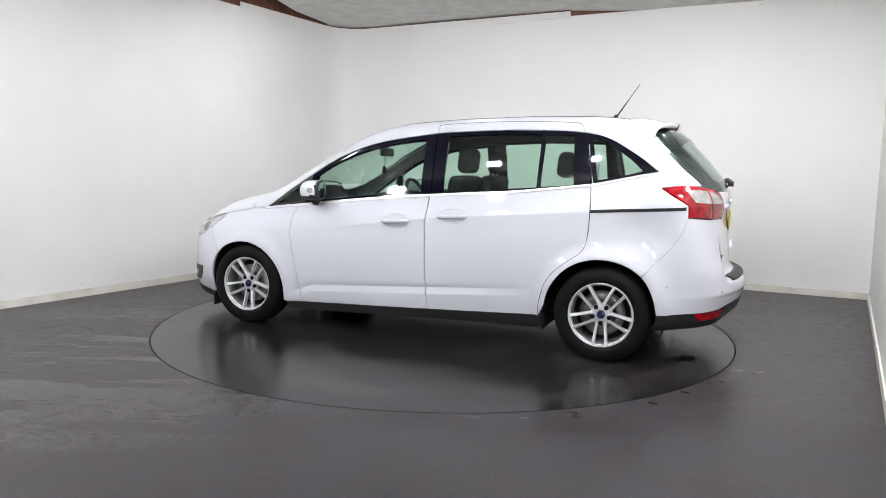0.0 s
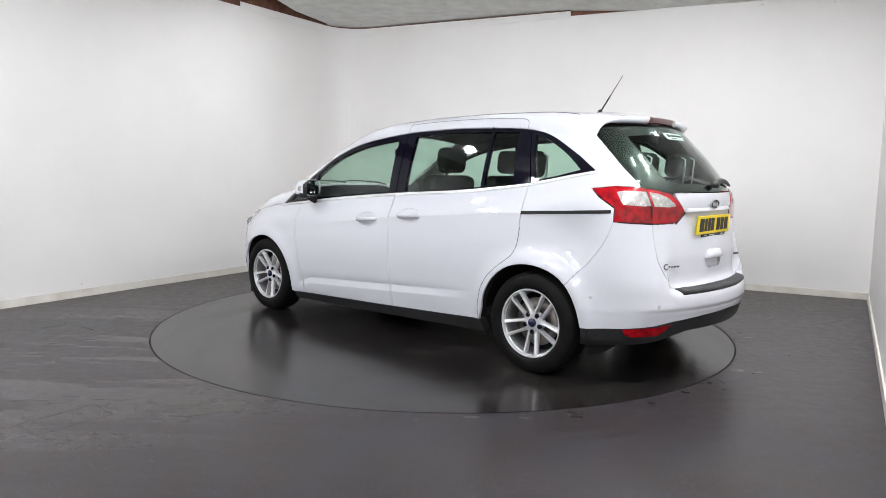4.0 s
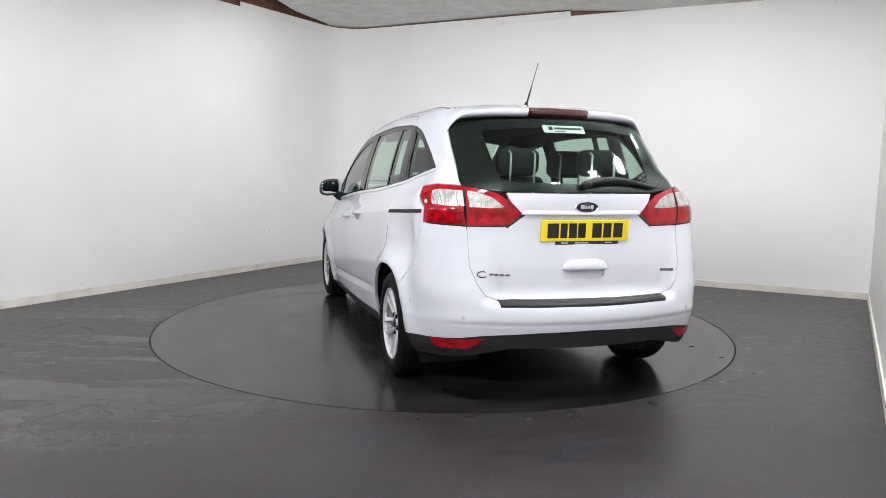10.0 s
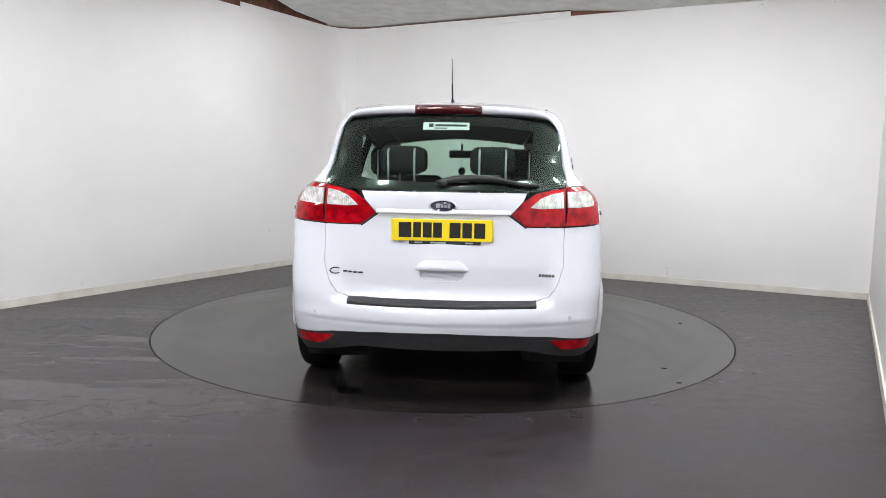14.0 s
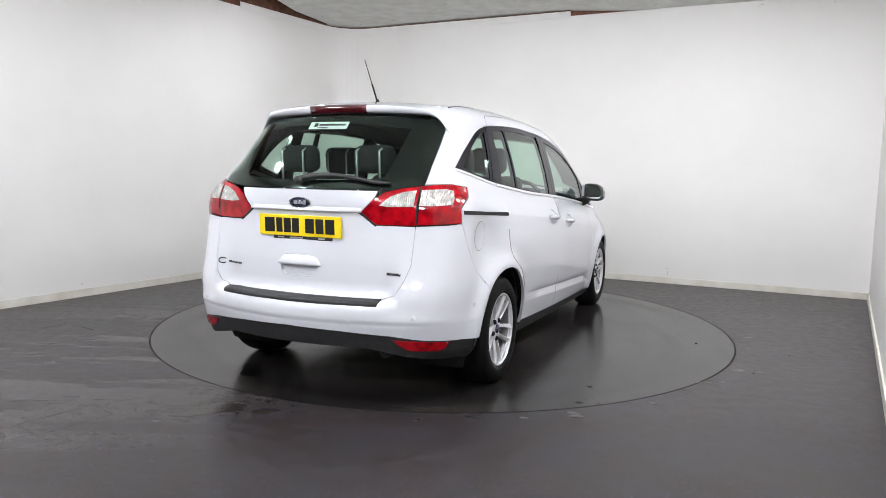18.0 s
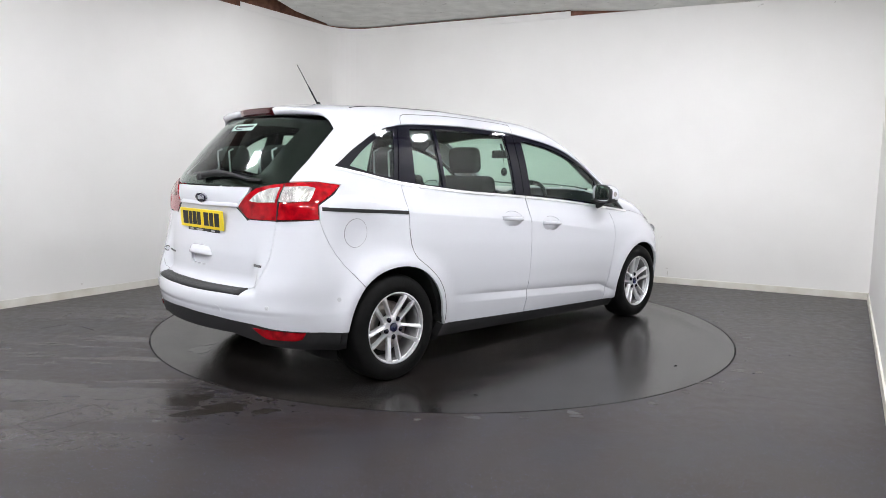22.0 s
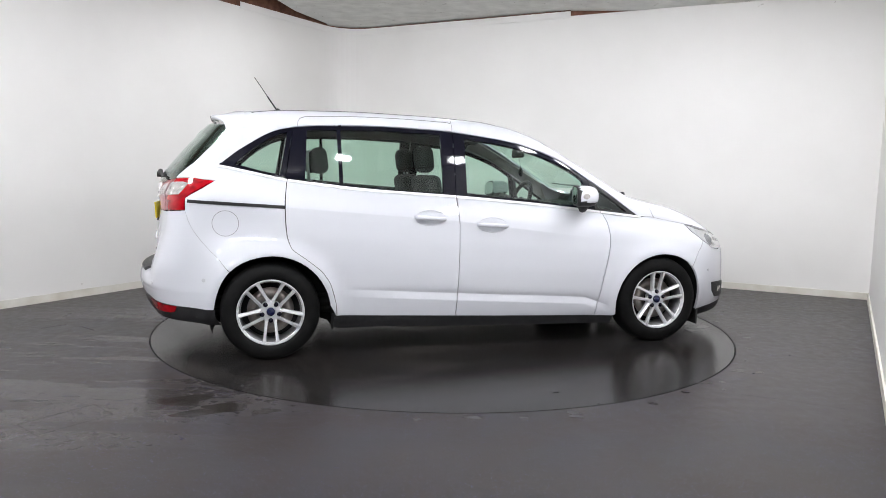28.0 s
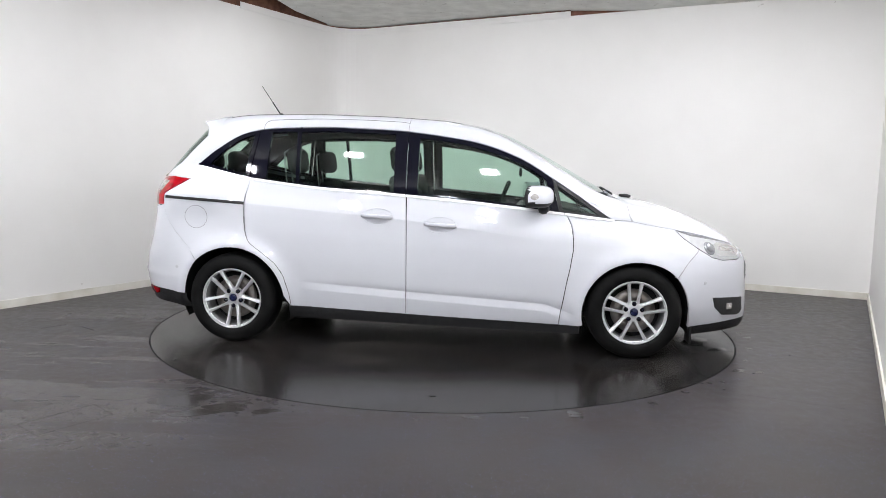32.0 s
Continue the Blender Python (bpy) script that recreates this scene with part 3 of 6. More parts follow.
def lift(kind, uv):
    """Rays from outside for plan points of a view; returns where they meet the body. side, rear, front, top: flat views;
    aft, fore: round an upright axis; long: round a lengthwise axis."""
    u, v = uv[:, 0], uv[:, 1]
    o = np.zeros_like(u)
    if kind in ("left", "right"):
        g = 1 if kind == "left" else -1
        a, b = np.stack([u, o + 1.3 * g, v], 1), np.stack([u, o, v], 1)
    elif kind == "rear":
        a, b = np.stack([o - 2.7, u, v], 1), np.stack([o - 0.6, u, v], 1)
    elif kind == "front":
        a, b = np.stack([o + 2.7, u, v], 1), np.stack([o + 0.6, u, v], 1)
    elif kind == "top":
        a, b = np.stack([u, v, o + 2.2], 1), np.stack([u, v, o + 0.3], 1)
    elif kind == "aft":
        a, b = np.stack([-1.0 - 2.5 * np.cos(u), 2.5 * np.sin(u), v], 1), np.stack([o - 1.0, o, v], 1)
    elif kind == "fore":
        a, b = np.stack([1.0 + 2.5 * np.cos(u), 2.5 * np.sin(u), v], 1), np.stack([o + 1.0, o, v], 1)
    else:
        a, b = np.stack([u, 1.6 * np.cos(v), 0.7 + 1.6 * np.sin(v)], 1), np.stack([u, o, o + 0.7], 1)
    lo, hi = np.zeros(len(u)), np.ones(len(u))
    for _ in range(30):
        m = (lo + hi) / 2
        p = a + (b - a) * m[:, None]
        out = solid(p[:, 0], p[:, 1], p[:, 2]) > 0
        lo, hi = np.where(out, m, lo), np.where(out, hi, m)
    return a + (b - a) * hi[:, None]


def spot(kind, u, v):
    return [float(c) for c in lift(kind, np.array([[u, v]], float))[0]]


def aft_side(x, z):
    p = spot("left", x, z)
    return (math.atan2(p[1], -1.0 - p[0]), z)


def aft_rear(y, z):
    p = spot("rear", y, z)
    return (math.atan2(p[1], -1.0 - p[0]), z)


def fore_side(x, z):
    p = spot("left", x, z)
    return (math.atan2(p[1], p[0] - 1.0), z)


def long_side(x, z):
    p = spot("left", x, z)
    return (x, math.atan2(p[2] - 0.7, p[1]))


def long_top(x, y):
    p = spot("top", x, y)
    return (x, math.atan2(p[2] - 0.7, p[1]))


def inside(poly, p):
    hit = False
    for (x0, y0), (x1, y1) in zip(poly, poly[1:] + poly[:1]):
        if (y0 > p[1]) != (y1 > p[1]) and p[0] < (x1 - x0) * (p[1] - y0) / (y1 - y0) + x0:
            hit = not hit
    return hit


def flat_mesh(poly, holes, step, lines=()):
    """A flat net of small cells inside an outline, without its holes."""
    us, vs = [p[0] for p in poly], [p[1] for p in poly]
    su, sv = step if isinstance(step, tuple) else (step, step)
    area = abs(sum(a[0] * b[1] - b[0] * a[1] for a, b in zip(poly, poly[1:] + poly[:1]))) / 2
    for go in range(6):
        bm = bmesh.new()
        bm.faces.new([bm.verts.new((u, v, 0)) for u, v in poly])
        bm.normal_update()
        bmesh.ops.triangulate(bm, faces=bm.faces[:], ngon_method="EAR_CLIP")
        cuts = []
        for lo, hi, n, s in ((min(us), max(us), (1, 0, 0), su), (min(vs), max(vs), (0, 1, 0), sv)):
            k = max(1, round((hi - lo) / s))
            cuts += [((lo + (hi - lo) * (i + 0.07 * go) / k) * Vector(n), Vector(n)) for i in range(1, k)]
        for hole in holes:
            for (x0, y0), (x1, y1) in zip(hole, hole[1:] + hole[:1]):
                cuts.append((Vector((x0, y0, 0)), Vector((y1 - y0, x0 - x1, 0)).normalized()))
        for (x0, y0), (x1, y1) in lines:
            cuts.append((Vector((x0, y0 + 0.0002 * go, 0)), Vector((y1 - y0, x0 - x1, 0)).normalized()))
        for co, no in cuts:
            bmesh.ops.bisect_plane(bm, geom=bm.verts[:] + bm.edges[:] + bm.faces[:], dist=1e-6, plane_co=co, plane_no=no)
        if abs(sum(f.calc_area() for f in bm.faces) - area) < 2e-4 * area:
            break
    if holes:
        dead = [f for f in bm.faces if any(inside(h, f.calc_center_median()) for h in holes)]
        bmesh.ops.delete(bm, geom=dead, context="FACES")
    return bm


def skin(name, kind, poly, mat, parent, holes=(), step=0.04, out=0.0, thick=0.018, label="", roll=0.003, mirror=False, pull=None, lines=()):
    """A pressed panel: the outline laid on the body's surface, with its edge turned in."""
    bm = flat_mesh(list(poly), [list(h) for h in holes], step, lines)
    bm.verts.ensure_lookup_table()
    uv = np.array([v.co[:2] for v in bm.verts], float)
    p = lift(kind, uv)
    n = normal_at(p)
    edge = np.array([v.is_boundary for v in bm.verts])
    lie = np.where(edge, out - roll, out)
    if pull is not None:
        lie = lie + pull(p)
    q = p + n * lie[:, None]
    back = p + n * (out - thick)[:, None] if isinstance(out, np.ndarray) else p + n * (out - thick)
    sgn = -1.0 if mirror else 1.0
    verts = [(a, b * sgn, c) for a, b, c in q]
    faces = [[v.index for v in f.verts] for f in bm.faces]
    rim = [(e.verts[0].index, e.verts[1].index, e.link_faces[0]) for e in bm.edges if e.is_boundary]
    index = {}
    for i in np.nonzero(edge)[0]:
        index[int(i)] = len(verts)
        verts.append((back[i, 0], back[i, 1] * sgn, back[i, 2]))
    # turn faces so that they look outwards
    v3 = np.array(verts)
    top = []
    for f in faces:
        a, b, c = v3[f[0]], v3[f[1]], v3[f[2]]
        g = np.cross(b - a, c - a)
        m = n[f[0]] * np.array((1, sgn, 1))
        top.append(f if g @ m > 0 else f[::-1])
    order = {}
    for f in top:
        for a, b in zip(f, f[1:] + f[:1]):
            order[(a, b)] = True
    sides = []
    for a, b, _ in rim:
        if (a, b) in order:
            sides.append((b, a, index[a], index[b]))
        else:
            sides.append((a, b, index[b], index[a]))
    me = bpy.data.meshes.new(name)
    me.from_pydata(verts, [], top + sides)
    me.materials.append(mat)
    me.shade_smooth()
    me.update()
    norms = np.zeros((len(me.loops), 3))
    nn = n * np.array((1, sgn, 1))
    k = 0
    for f in me.polygons:
        for li in f.loop_indices:
            norms[li] = nn[me.loops[li].vertex_index] if k < len(top) else f.normal
        k += 1
    me.normals_split_custom_set([tuple(x) for x in norms])
    bm.free()
    ob = new(name, me)
    ob.parent = parent
    if parent is car:
        ob.matrix_basis = OFF
    if label:
        tagged(ob, label)
    return ob


car = tagged(new("car"), "white seven-seat family car with alloy wheels, parked on the turntable", "car")


def both(name, poly, mat, **kw):
    made = skin(name, "left", poly, mat, car, **kw)
    skin(name, "left", poly, mat, car, mirror=True, **kw)
    return made


def arc(cx, cz, r, a0, a1, n=14):
    return [(cx + r * math.cos(radians(a0 + (a1 - a0) * k / n)), cz + r * math.sin(radians(a0 + (a1 - a0) * k / n))) for k in range(n + 1)]


def arch(front, a0, a1, n=14):
    """A wheel arch's edge, a little fuller towards the bumper."""
    cx, r, peak, extra = (1.40, FLARE_F, 50, 0.012) if front else (-1.377, FLARE_R - 0.012, 132, 0.018)
    out = []
    for k in range(n + 1):
        a = a0 + (a1 - a0) * k / n
        q = r + extra * math.exp(-((a - peak) / 24) ** 2) + (0.0 if front else 0.017 * math.exp(-((a - 85) / 48) ** 2))
        out.append((cx + q * math.cos(radians(a)), 0.30 + q * math.sin(radians(a))))
    return out


def belt_run(x0, x1, n=8, dz=0.0):
    return [(x0 + (x1 - x0) * k / n, float(BELT(x0 + (x1 - x0) * k / n)) + dz) for k in range(n + 1)]


def sill_top(x):
    return 0.245 - 0.035 * (x + 0.16)


def oval(cx, cz, a, b, n=16):
    return [(cx + a * math.cos(2 * math.pi * k / n), cz + b * math.sin(2 * math.pi * k / n)) for k in range(n)]


# doors and wings
both("front_door", belt_run(-0.155, 0.925) + [(0.958, 0.89), (0.972, 0.80), (0.972, 0.72), (0.955, 0.60), (0.935, 0.50), (0.90, 0.27), (0.893, sill_top(0.893)), (-0.155, sill_top(-0.155)), (-0.147, 0.47), (-0.145, 0.70), (-0.147, 0.88)], PAINT, holes=[oval(0.083, 0.874, 0.105, 0.052)], lines=FOLDS_FRONT)
both("sliding_door", belt_run(-1.281, -0.165) + [(-0.152, 0.88), (-0.150, 0.70), (-0.152, 0.47), (-0.160, sill_top(-0.160)), (-0.968, sill_top(-0.968)), (-0.976, 0.36), (-1.010, 0.485), (-1.042, 0.54), (-1.077, 0.583), (-1.17, 0.657), (-1.235, 0.704), (-1.262, 0.735), (-1.285, 0.80), (-1.294, 0.90), (-1.296, 0.98), (-1.291, 1.07)], PAINT, holes=[oval(-0.351, 0.922, 0.105, 0.052)], lines=FOLDS)
both("front_wing", [(0.930, 0.957), (1.23, 0.922), (1.30, 0.9285), (1.362, 0.9185), (1.472, 0.898), (1.648, 0.868), (1.716, 0.806), (1.796, 0.752), (1.81, 0.74), (1.735, 0.66), (1.66, 0.56)]
     + arch(True, 46, 194, 18) + [(1.03, sill_top(1.03)), (0.898, sill_top(0.898)), (0.906, 0.27), (0.941, 0.50), (0.961, 0.60), (0.978, 0.72), (0.978, 0.80), (0.964, 0.89)], PAINT, lines=FOLDS_FRONT[-4:])
def bow(pts, n=3):
    """A smooth run through points, n steps to each span."""
    out = []
    for i in range(len(pts) - 1):
        a, b = Vector(pts[i]), Vector(pts[i + 1])
        p, q = Vector(pts[max(i - 1, 0)]), Vector(pts[min(i + 2, len(pts) - 1)])
        for k in range(n):
            t = k / n
            v = 0.5 * (2 * a + (b - p) * t + (2 * p - 5 * a + 4 * b - q) * t * t + (3 * a - p - 3 * b + q) * t ** 3)
            out.append((v.x, v.y))
    return out + [tuple(pts[-1])]


DLO_TOP = [(-1.715, 1.249), (-1.607, 1.332), (-1.50, 1.402), (-1.41, 1.455), (-1.32, 1.490), (-1.22, 1.509), (-1.08, 1.52), (-0.67, 1.528), (-0.26, 1.512), (-0.14, 1.502), (0.13, 1.467), (0.33, 1.43), (0.53, 1.365), (0.68, 1.295), (0.83, 1.20), (0.99, 1.095), (1.23, 0.93)]
DLO_FINE = bow(DLO_TOP)
QUARTER_EDGE = [(-1.884, 0.902), (-1.852, 0.838), (-1.808, 0.774), (-1.756, 0.713), (-1.700, 0.655)]
quarter = [aft_side(*p) for p in belt_run(-1.286, -1.715, 4)] + [aft_side(*p) for p in DLO_FINE[3:13]] + [aft_side(-1.25, 1.503), aft_side(-1.45, 1.503), aft_side(-1.58, 1.503), (radians(45.1), 1.502), (radians(42.2), 1.43), (radians(39.2), 1.345), (radians(35.9), 1.243), (radians(34.1), 1.178), aft_rear(0.648, 1.166), aft_side(-1.86, 1.170), aft_side(-1.722, 1.1535),
           aft_side(-1.80, 1.102), aft_side(-1.899, 1.043), aft_side(-1.903, 0.967), *[aft_side(x, z) for x, z in QUARTER_EDGE]] + [aft_side(*p) for p in arch(False, 132.6, 8, 18)] + [aft_side(-0.972, sill_top(-0.972)), aft_side(-0.980, 0.361), aft_side(-1.014, 0.487), aft_side(-1.049, 0.545), aft_side(-1.083, 0.589), aft_side(-1.175, 0.664), aft_side(-1.242, 0.7105), aft_side(-1.268, 0.741), aft_side(-1.2905, 0.802), aft_side(-1.2995, 0.90), aft_side(-1.3015, 0.98), aft_side(-1.2965, 1.07)]
for flip in (False, True):
    skin("quarter_panel", "aft", quarter, PAINT, car, mirror=flip, step=0.04, roll=0.0005)
    skin("roof_rail", "long", [long_side(-1.60, 1.492), long_side(-1.50, 1.490), long_side(-1.40, 1.488)] + [long_side(*p) for p in DLO_FINE[15:]] + [long_side(1.300, 0.930), long_side(1.355, 0.921), long_side(1.343, 0.955), long_top(1.315, 0.575), long_top(1.15, 0.64), long_top(0.95, 0.605), long_top(0.7, 0.565), long_top(0.42, 0.520), long_top(0.2, 0.53), long_top(-0.8, 0.555), long_top(-1.62, 0.53)], PAINT, car, mirror=flip, step=(0.05, 0.03), roll=0.0, out=0.0006)
skin("roof", "top", [(-1.64, -0.525), (-1.62, -0.53), (-0.8, -0.556), (0.2, -0.531), (0.42, -0.519), (0.37, -0.3), (0.355, 0), (0.37, 0.3), (0.42, 0.519), (0.2, 0.531), (-0.8, 0.556), (-1.62, 0.53), (-1.64, 0.525)], PAINT, car, step=0.06, roll=0.001)
skin("windscreen", "top", [(0.43, -0.515), (0.7, -0.56), (0.95, -0.60), (1.15, -0.635), (1.22, -0.4), (1.26, 0), (1.22, 0.4), (1.15, 0.635), (0.95, 0.60), (0.7, 0.56), (0.43, 0.515), (0.38, 0.3), (0.365, 0), (0.38, -0.3)], GLASS, car, step=0.08, out=-0.004, thick=0.006)
bon = [(1.29, math.pi / 2), long_top(1.25, 0.40), long_top(1.325, 0.575), long_side(1.352, 0.955), long_side(1.372, 0.921), long_side(1.472, 0.900), long_side(1.655, 0.870), (1.76, math.atan2(0.147, 0.70)), (1.867, math.atan2(0.127, 0.661)), (2.07, math.atan2(0.076, 0.499)), long_top(2.125, 0.28), (2.15, math.pi / 2)]
skin("bonnet", "long", bon + [(x, math.pi - v) for x, v in bon[-2:0:-1]], PAINT, car, step=(0.04, 0.06))
skin("front_panel", "fore", [(-0.40, 0.665), (0.40, 0.665), (0.42, 0.79), (0.2, 0.83), (-0.2, 0.83), (-0.42, 0.79)], PAINT, car, step=0.05, out=-0.008)
# rear
tg = [(0.43, 1.128), (0.41, 1.085), (0.348, 1.018), (0.374, 0.985), (0.43, 0.950), (0.629, 0.950), (0.625, 0.75), (0.595, 0.665), (0.549, 0.600), (0.465, 0.572)]
SCOOP = [(0.118, 0.735), (-0.118, 0.735), (-0.112, 0.69), (-0.085, 0.672), (0.085, 0.672), (0.112, 0.69)]
skin("tailgate", "rear", tg + [(-y, z) for y, z in tg[::-1]], PAINT, car, step=0.04, roll=0.001, holes=[SCOOP])
def deg(a, z):
    return (radians(a), z)


tgw = [(0.0, 1.545), aft_rear(0.35, 1.535), deg(44.8, 1.514), deg(41.9, 1.43), deg(38.9, 1.345), deg(35.6, 1.243), deg(33.8, 1.175), deg(33.5, 1.166), aft_rear(0.55, 1.150), aft_rear(0.435, 1.137), aft_rear(0.2, 1.138)]
skin("tailgate_window", "aft", tgw + [(-a, z) for a, z in tgw[:0:-1]], PRIVACY, car, step=0.07, out=-0.003, thick=0.006)
rb = [aft_rear(0.0, 0.558), aft_rear(0.47, 0.562), aft_rear(0.553, 0.596), aft_rear(0.5995, 0.661), aft_rear(0.6295, 0.75), aft_rear(0.634, 0.950), aft_side(-1.904, 0.9635), *[aft_side(x - 0.0022, z - 0.002) for x, z in QUARTER_EDGE]] + [aft_side(*p) for p in arch(False, 133.2, 172, 8)] + [aft_side(-1.745, 0.342), aft_side(-1.90, 0.357), aft_rear(0.67, 0.381), aft_rear(0.56, 0.397), aft_rear(0.3, 0.414), aft_rear(0.0, 0.423)]
skin("rear_bumper", "aft", rb + [(-a, b) for a, b in rb[-2:0:-1]], PAINT, car, step=(0.04, 0.018), roll=0.0005, lines=[((-1.0, z), (1.0, z)) for z in (0.445, 0.4575, 0.470)])
rv = [aft_rear(0.0, 0.420), aft_rear(0.3, 0.411), aft_rear(0.56, 0.394), aft_rear(0.67, 0.378), aft_side(-1.90, 0.354), aft_side(-1.735, 0.339), aft_side(-1.70, 0.225), aft_side(-1.85, 0.24), aft_rear(0.60, 0.285), aft_rear(0.42, 0.325), aft_rear(0.0, 0.325)]
skin("rear_valance", "aft", rv + [(-a, b) for a, b in rv[-2:0:-1]], BLACK_PLASTIC, car, step=(0.06, 0.03), out=-0.006, label="black textured lower bumper")
# front
fb = [fore_side(1.665, 0.553), fore_side(1.74, 0.658), fore_side(1.816, 0.738), fore_side(1.838, 0.726), fore_side(1.91, 0.684), (0.61, 0.662), (0.467, 0.658), (0.40, 0.672), (0.32, 0.70), (0.0, 0.72)] 
fbl = [(0.0, 0.24), (0.5, 0.24)] + [fore_side(1.76, 0.22)] + [fore_side(*p) for p in arch(True, 0, 45.5, 6)]
fh = fbl + fb
skin("front_bumper", "fore", fh + [(-a, b) for a, b in fh[-2:0:-1]], PAINT, car, step=(0.05, 0.03), roll=0.001)
for flip in (False, True):
    skin("tail_lamp", "aft", [aft_rear(0.637, 1.158), aft_side(-1.86, 1.166), aft_side(-1.732, 1.150), aft_side(-1.82, 1.100), aft_side(-1.904, 1.048), aft_side(-1.908, 0.970), aft_rear(0.636, 0.959)], RED, car, mirror=flip, out=0.004, step=0.03)
    skin("tailgate_lamp", "rear", [(0.354, 1.018), (0.418, 1.085), (0.47, 1.122), (0.55, 1.143), (0.631, 1.155), (0.630, 0.956), (0.436, 0.956), (0.379, 0.99)], RED, car, mirror=flip, out=0.004, step=0.03)
    skin("headlamp", "fore", [fore_side(1.654, 0.865), fore_side(1.72, 0.808), fore_side(1.80, 0.756), fore_side(1.84, 0.731), fore_side(1.91, 0.689), (0.61, 0.667), (0.467, 0.663), (0.405, 0.678), (0.375, 0.735), (0.436, 0.768), (0.54, 0.797), (0.651, 0.820), fore_side(1.755, 0.842)], HEADLAMP, car, mirror=flip, out=0.002, step=0.03)

# side windows
FRAMES = {
    "quarter_window": ([(-1.713, 1.2475)] + DLO_FINE[3:13] + [(-1.24, 1.503), (-1.30, 1.163), (-1.45, 1.193)], [bow([(-1.61, 1.258), (-1.53, 1.335), (-1.44, 1.40), (-1.35, 1.45), (-1.275, 1.475)], 2) + [(-1.325, 1.192), (-1.45, 1.215)]]),
    "sliding_window": ([(-1.235, 1.505), (-1.08, 1.518), (-0.67, 1.526), (-0.26, 1.51), (-0.167, 1.503), (-0.167, 1.068), (-0.79, 1.108), (-1.293, 1.162)],
                       [[(-1.150, 1.490), (-0.958, 1.496), (-0.948, 1.139), (-1.170, 1.160)], [(-0.933, 1.497), (-0.67, 1.501), (-0.255, 1.485), (-0.25, 1.083), (-0.60, 1.107), (-0.923, 1.136)]]),
    "door_window": (bow([(-0.161, 1.502), (0.13, 1.465), (0.33, 1.428), (0.53, 1.363), (0.68, 1.293), (0.825, 1.20)], 2) + [(0.875, 0.97), (0.39, 1.022), (-0.161, 1.067)],
                    [bow([(-0.085, 1.46), (0.13, 1.435), (0.33, 1.395), (0.53, 1.33), (0.68, 1.26), (0.785, 1.19)], 2) + [(0.825, 0.995), (0.39, 1.042), (-0.085, 1.082)]]),
    "front_quarter_window": ([(0.831, 1.197), (0.99, 1.093), (1.226, 0.932), (0.881, 0.97)], [[(0.858, 1.155), (0.99, 1.068), (1.135, 0.963), (0.902, 0.988)]]),
}
for nm, (outline, holes) in FRAMES.items():
    for flip in (False, True):
        fr = skin(nm, "left", outline, BLACK_GLOSS if nm != "front_quarter_window" else BLACK_PLASTIC, car, holes=holes, step=0.06, out=-0.003, mirror=flip, thick=0.03)
        for h in holes:
            skin("pane", "left", h, GLASS, fr, step=0.09, out=-0.010, thick=0.004, roll=0.0, mirror=flip)

# dark strip laid over the gap round the sliding door's rear edge, painting its shade
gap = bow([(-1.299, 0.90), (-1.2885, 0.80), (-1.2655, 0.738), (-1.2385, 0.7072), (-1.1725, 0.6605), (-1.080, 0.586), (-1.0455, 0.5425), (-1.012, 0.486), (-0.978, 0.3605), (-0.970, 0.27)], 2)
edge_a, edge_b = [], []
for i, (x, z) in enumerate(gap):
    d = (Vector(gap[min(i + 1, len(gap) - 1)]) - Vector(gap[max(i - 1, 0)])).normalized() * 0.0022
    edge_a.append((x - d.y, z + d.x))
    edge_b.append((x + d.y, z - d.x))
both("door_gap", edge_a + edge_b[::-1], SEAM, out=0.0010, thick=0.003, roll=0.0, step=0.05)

# sills
both("sill_cover", [(-0.985, 0.272), (1.03, 0.204), (1.035, 0.14), (-0.99, 0.185)], BLACK_PLASTIC, out=0.0, thick=0.05, step=0.06, label="black plastic sill cover")


